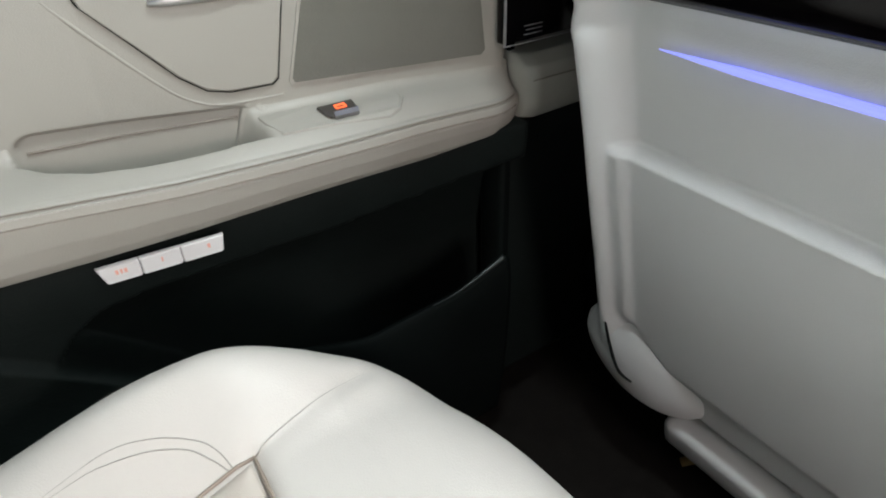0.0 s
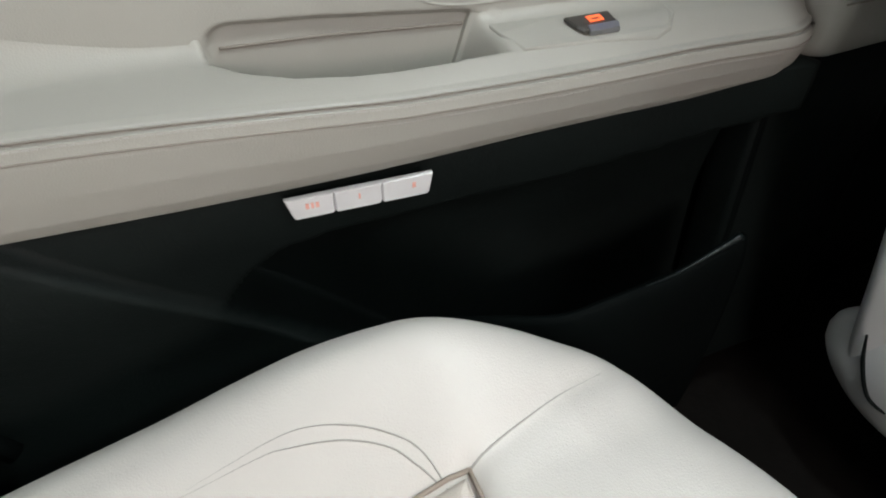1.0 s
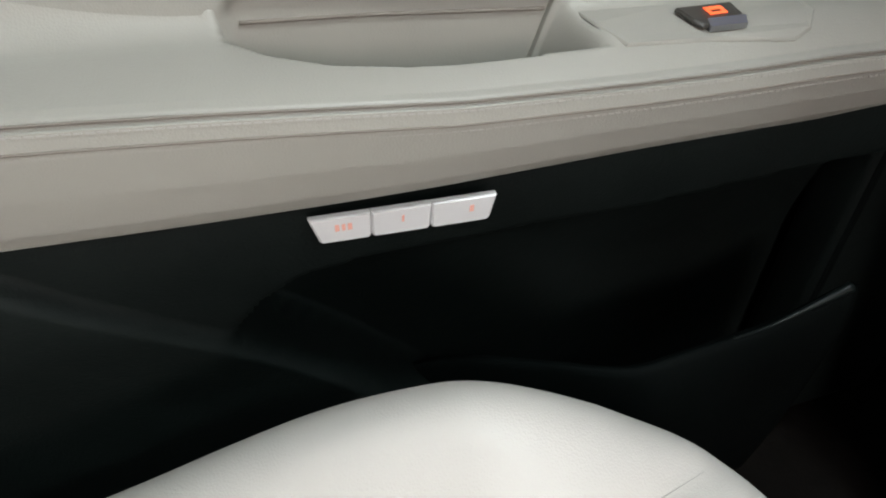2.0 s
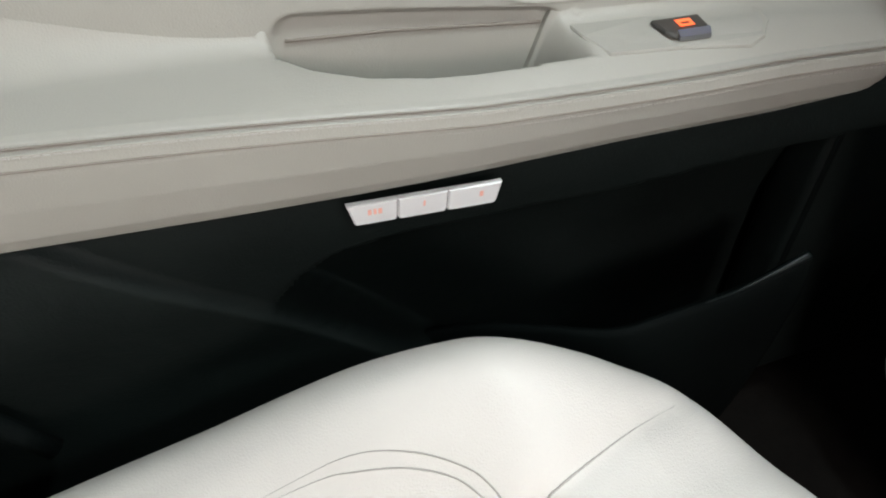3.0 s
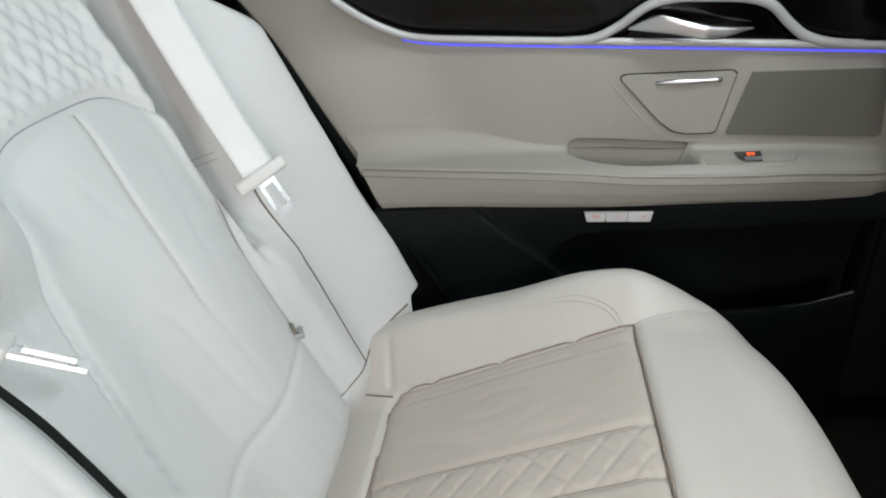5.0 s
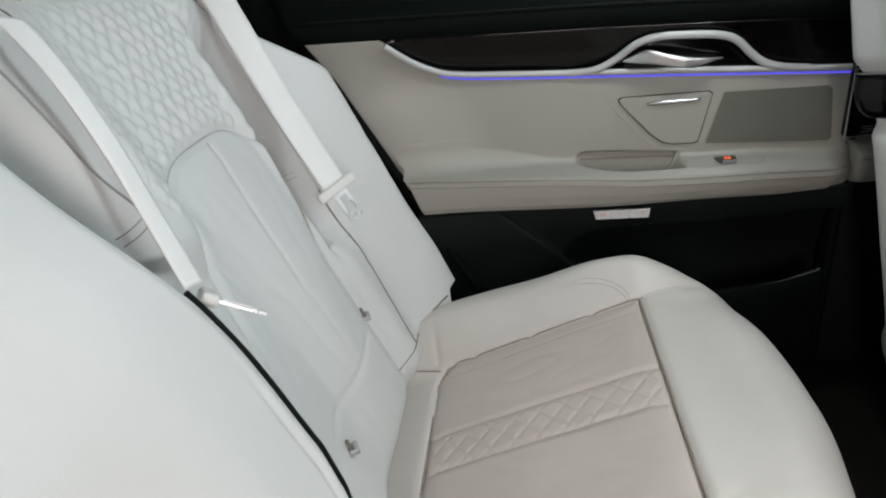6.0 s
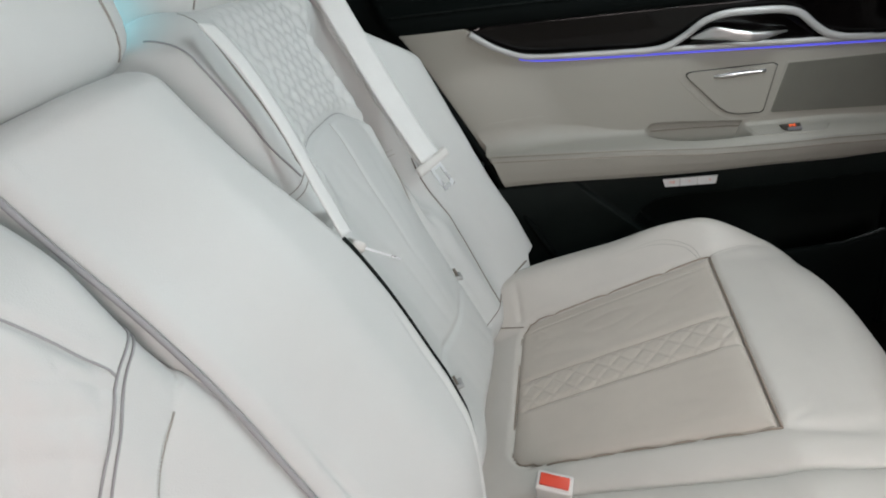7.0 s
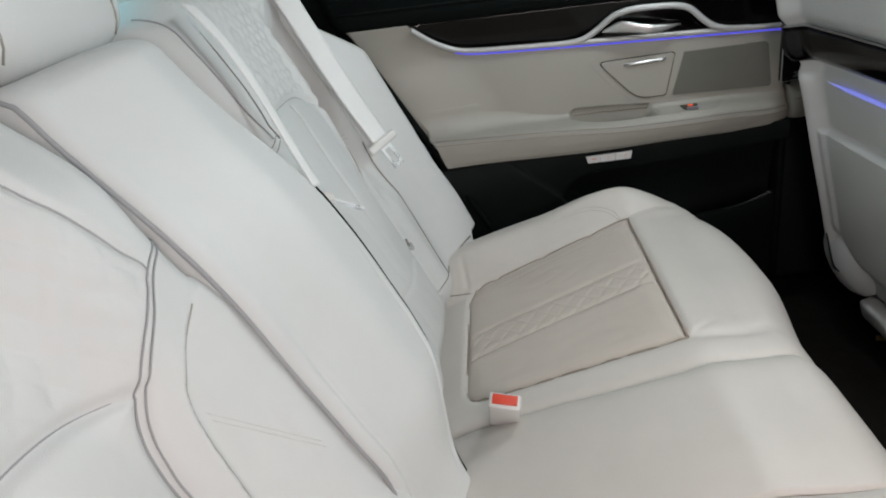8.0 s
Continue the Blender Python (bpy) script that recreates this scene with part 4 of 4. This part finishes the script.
for i in range(3):
    a0, a1 = cuts[i] + 0.0002, cuts[i + 1] - 0.0002
    s0 = 0.004 if i == 0 else 0.0
    s1 = -0.002 if i == 2 else 0.0
    bt = plate("seat_button", [(a0, 0.4615), (a1, 0.4615), (a1 + s1, 0.4450), (a1 + s1 - 0.001, 0.4435), (a0 + s0 + 0.001, 0.4435), (a0 + s0, 0.4450)], on_strip, 0.0045, BUTTON, strip, "pearl grey seat button", bevel=0.0012)
    for dx, w in (((0.0, 0.0022), (0.0035, 0.0018), (0.0065, 0.0022)), ((0.003, 0.0012),), ((0.002, 0.0022),))[i]:
        mx = (a0 + a1) / 2 - 0.003 + dx + (0.004 if i == 2 else 0)
        plate("button_symbol", [(mx, 0.4565), (mx + w, 0.4565), (mx + w, 0.4520), (mx, 0.4520)], lambda a, b, h: on_strip(a, b, h + 0.0045), 0.0003, FAINT_GLOW, bt, "faint orange lit bar")
bpy.context.view_layer.update()
adopt(door)

# ---- centre pillar beside the front seat ----
pillar = thing("centre_pillar_trim", (1.0, 0.72, 0.05), "centre pillar with black air vent panel and ivory base", "pillar trim")
vent = block("vent_panel", 0.098, 0.012, 0.32, pose(0.982, 0.700, 0.716), GLOSS, pillar, "glossy black vent panel", bevel=0.003)
fr = [(0.934, 0.5545), (1.030, 0.5545), (1.030, 0.876), (0.934, 0.876)]
rod("vent_frame", [Vector((a, 0.693, b)) for a, b in fr], 0.0016, SILVER, vent, "thin silver vent frame", sides=8, closed=True)
for k in range(3):
    rod("vent_slat", [Vector((0.957 + 0.003 * (k == 1), 0.692, 0.5625 + 0.0042 * k)), Vector((0.981, 0.692, 0.5625 + 0.0042 * k))], 0.0005, GREY_CORD, vent, "thin chrome slat")
rod("vent_wheel", smooth_path([Vector((0.978, 0.690, 0.650)), Vector((0.972, 0.687, 0.648)), Vector((0.970, 0.686, 0.632)), Vector((0.973, 0.687, 0.620)), Vector((0.98, 0.69, 0.618))], 5), 0.0035, CHROME, vent, "chrome vent thumb wheel", sides=8)


def base_f(u, v):
    x = 0.953 + 0.16 * u
    k = v
    pts = [(0.0, 0.735, 0.548), (0.35, 0.692, 0.542), (0.5, 0.676, 0.533), (0.60, 0.672, 0.520), (0.8, 0.674, 0.492), (0.92, 0.680, 0.478), (1.0, 0.71, 0.474)]
    pinch = 0.010 * max(0.0, 1 - u / 0.10) ** 2 + 0.006 * u
    return Vector((x, lerp_table([(a, b) for a, b, h in pts], k) + pinch, lerp_table([(a, h) for a, b, h in pts], k)))


pb = link("pillar_base", *grid(base_f, 40, 40, lambda p: Vector((p.x, 0.77, p.z))), SHADED_DOOR_LEATHER, pillar, "ivory leather ledge of the pillar")
rod("pillar_seam", [Vector((0.956 + 0.15 * k / 10, 0.6725, 0.5215)) for k in range(11)], 0.0008, SEAM, pb)
block("lower_cover", 0.17, 0.05, 0.40, pose(1.035, 0.735, 0.274), BLACK_PLASTIC, pillar, "black lower pillar cover", bevel=0.01)
block("pillar_cover", 0.10, 0.03, 0.30, pose(1.085, 0.715, 0.70), SHADED_DOOR_LEATHER, pillar, bevel=0.01)
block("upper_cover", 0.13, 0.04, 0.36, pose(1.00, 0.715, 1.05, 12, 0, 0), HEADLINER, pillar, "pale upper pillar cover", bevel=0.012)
block("door_seal", 0.008, 0.03, 0.78, pose(0.9575, 0.725, 0.46), BLACK_SOFT, pillar, "black rubber door seal", bevel=0.002)
adopt(pillar)
rod_ob = thing("door_seal", (0.10, 0.72, 0.40), "black rubber door seal beside the rear backrest", "door seal")
rod("seal", [Vector((rear_edge(z) - 0.006, 0.705, z)) for z in [0.30 + 0.56 * k / 20 for k in range(21)]], 0.008, BLACK_SOFT, rod_ob, sides=8)
adopt(rod_ob)

# ---- front seat ----
F_REC = radians(12)
F_UP = Vector((-math.sin(F_REC), 0, math.cos(F_REC)))
F_OUT = Vector((-math.cos(F_REC), 0, -math.sin(F_REC)))
F0 = Vector((1.0653, 0, 0))


def fp(y, s, d):
    return F0 + F_UP * s + Vector((0, y, 0)) + F_OUT * d


F_IN, F_MID = 0.255, 0.380


def front_half(s):
    return lerp_table([(0.12, 0.190), (0.22, 0.220), (0.5, 0.226), (0.60, 0.230), (0.68, 0.248), (0.85, 0.244), (0.98, 0.19)], s)


def front_d(y, s):
    half = front_half(s)
    q = abs(y - F_MID)
    t = min(1.0, max(0.0, (q - half + 0.028) / 0.028))
    d = -0.003 + 0.024 * sm(half - 0.070, half - 0.026, q) - 0.11 * (1 - math.sqrt(max(0.0, 1 - t * t * 0.985)))
    t = min(1.0, max(0.0, (s - 0.92) / 0.09))
    d -= 0.10 * (1 - math.sqrt(max(0.0, 1 - t * t * 0.985)))
    # swell above the lacquer band and the map pocket below
    d += 0.012 * sm(0.700, 0.73, s)
    d -= 0.010 * math.exp(-((s - 0.630) / 0.012) ** 2)
    in_pocket = sm(0.509, 0.503, s) * sm(half - 0.040, half - 0.060, q) * sm(0.215, 0.245, s - 0.06 * sm(0.10, 0.19, q))
    d += 0.011 * in_pocket
    d -= 0.006 * sm(0.516, 0.509, s) * sm(0.503, 0.507, s) * sm(half - 0.046, half - 0.056, q)
    d += 0.0012 * noise.noise(Vector((y * 8, s * 8, 1.0)))
    return d


def front_seat(sign):
    ob = thing("front_seat", (1.25, sign * F_MID, 0.0), "ivory leather front seat back with map pocket and lacquer band", "car seat", "front seats")

    def M(p):
        return Vector((p.x, sign * p.y, p.z))

    def f(u, v):
        s = 0.180 + 0.83 * u
        half = front_half(s)
        y = F_MID + half * math.sin((2 * v - 1) * math.pi / 2)
        return M(fp(y, s, front_d(y, s)))
    link("seat_back", *grid(f, 170, 130, lambda p: p - F_OUT * 0.11), LEATHER, ob, "ivory leather seat back shell")

    def band(u, v):
        y = F_MID + (front_half(0.68) + 0.004) * math.sin((2 * u - 1) * math.pi / 2)
        s = 0.640 + 0.062 * v
        return M(fp(y, s, front_d(y, s) + 0.008 + 0.006 * math.sin(math.pi * v)))
    link("lacquer_band", *grid(band, 60, 10, lambda p: p - F_OUT * 0.014), GLOSS, ob, "glossy dark lacquer band")
    rod("light_strip", [M(fp(F_MID - 0.20 + 0.335 * k / 20, 0.606, 0.0015)) for k in range(21)], lambda u: 0.0035 * min(1.0, 0.15 + 4 * (1 - u)), PALE_BLUE_GLOW, ob, "glowing blue light strip")
    rod("band_edge", [M(fp(F_MID + (front_half(0.7) + 0.004) * math.sin((2 * k / 40 - 1) * math.pi / 2), 0.705, front_d(F_MID + front_half(0.7) * math.sin((2 * k / 40 - 1) * math.pi / 2), 0.705) + 0.008)) for k in range(41)], 0.0018, CHROME, ob, "thin chrome edge")
    # side cover of the seat base
    def wing(u, v):
        w = 2 * math.pi * v
        a = u * math.pi
        rr = max(0.0, math.sin(a)) ** 0.5
        return M(Vector((1.012 + 0.022 * u + 0.024 * rr * math.cos(w), 0.611 - 0.172 * u, 0.226 + 0.066 * rr * math.sin(w) - 0.022 * u)))
    wg = link("hinge_cover", *grid(wing, 40, 40), LEATHER, ob, "ivory rounded hinge cover")
    rod("hinge_gap", smooth_path([M(Vector((0.9885, 0.5655, 0.2602))), M(Vector((0.9955, 0.5595, 0.2248))), M(Vector((0.9975, 0.543, 0.1953))), M(Vector((0.9995, 0.524, 0.1907)))], 8), lambda u: 0.0006 + 0.0016 * math.sin(math.pi * (0.1 + 0.8 * u)), BLACK_PLASTIC, wg)
    block("lower_cover", 0.16, 0.345, 0.045, Matrix.Translation((1.105, sign * 0.317, 0.140)) @ Euler((0, radians(-14), 0)).to_matrix().to_4x4(), LEATHER, ob, "ivory lower seat cover", bevel=0.012, segments=3)
    block("seat_base", 0.42, 0.50, 0.14, pose(1.36, sign * F_MID, 0.26), LEATHER, ob, bevel=0.04, segments=4)
    block("seat_frame", 0.44, 0.42, 0.10, pose(1.34, sign * F_MID, 0.10), BLACK_PLASTIC, ob, "black seat frame", bevel=0.01)
    for yy in (0.20, 0.55):
        block("seat_rail", 0.46, 0.035, 0.03, pose(1.36, sign * yy, 0.025), BLACK_PLASTIC, ob, "black seat rail", bevel=0.004)
    rod("rail_bolt", [M(Vector((1.06, 0.470, 0.052))), M(Vector((1.09, 0.445, 0.070)))], 0.006, BRASS, ob, "worn brass rail bolt", sides=8)
    adopt(ob)


front_seat(1)
front_seat(-1)

# ---- cabin shell ----


def slab(name, size, at, mat, label="", bevel=0.01):
    ob = block(name, *size, pose(*at), mat, None, label, bevel=bevel)
    return tagged(ob, label, "", "", "structure")


def floor_f(u, v):
    x, y = -0.6 + 2.9 * u, -0.95 + 1.85 * v
    return Vector((x, y, 0.0 + 0.10 * math.exp(-(y / 0.16) ** 4) * sm(0.2, 0.8, x) + 0.004 * noise.noise(Vector((x * 30, y * 30, 0)))))


tagged(link("floor", *grid(floor_f, 160, 110, lambda p: Vector((p.x, p.y, -0.06)), True), CARPET), "black carpeted car floor with centre tunnel", "", "", "structure")


def roof_f(u, v):
    x, y = -0.62 + 2.6 * u, -0.86 + 1.72 * v
    return Vector((x, y, 1.235 - 0.10 * (abs(y) / 0.86) ** 4 - 0.22 * sm(0.2, -0.62, x) - 0.18 * sm(1.3, 2.0, x)))


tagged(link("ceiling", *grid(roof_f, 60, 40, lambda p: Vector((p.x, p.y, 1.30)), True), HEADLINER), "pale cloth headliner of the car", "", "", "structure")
slab("wall_left", (2.6, 0.05, 0.84), (0.70, 0.835, 0.40), BLACK_SOFT, "black body side behind the door trim")
slab("wall_right", (1.2, 0.05, 0.84), (-0.35, -0.90, 0.40), BLACK_SOFT, "black body side behind the open door")
slab("wall_front", (0.06, 1.7, 0.95), (2.05, 0, 0.45), BLACK_SOFT, "dark dashboard end of the cabin")
slab("wall_rear", (0.05, 1.7, 0.90), (-0.62, 0, 0.42), BLACK_SOFT, "dark panel behind the rear seat")
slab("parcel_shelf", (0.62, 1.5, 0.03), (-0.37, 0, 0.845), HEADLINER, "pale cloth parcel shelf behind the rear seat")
slab("quarter_trim", (0.52, 0.06, 0.40), (-0.20, 0.745, 0.78), BLACK_SOFT, "black rear quarter trim", bevel=0.02)
w1 = slab("window_1", (1.05, 0.006, 0.34), (0.47, 0.775, 1.01), GLASS, "dark tinted side window", bevel=0.0)
w2 = slab("window_2", (0.006, 1.3, 0.30), (-0.62, 0, 1.02), GLASS, "dark rear window", bevel=0.0)
w1.visible_shadow = w2.visible_shadow = False

for lx, side in ((0.88, -0.16), (0.77, 0.45)):
    lampbox = thing("roof_lamp", (lx, side, 1.224), "small square roof reading lamp with glowing lens", "lamp", "roof lamps")
    block("lamp_frame", 0.14, 0.14, 0.022, pose(lx, side, 1.217), BELT_PLASTIC, lampbox, bevel=0.006)
    block("lamp_lens", 0.10, 0.10, 0.008, pose(lx, side, 1.204), LAMP_GLOW, lampbox, "glowing frosted lens", bevel=0.003)
    adopt(lampbox)
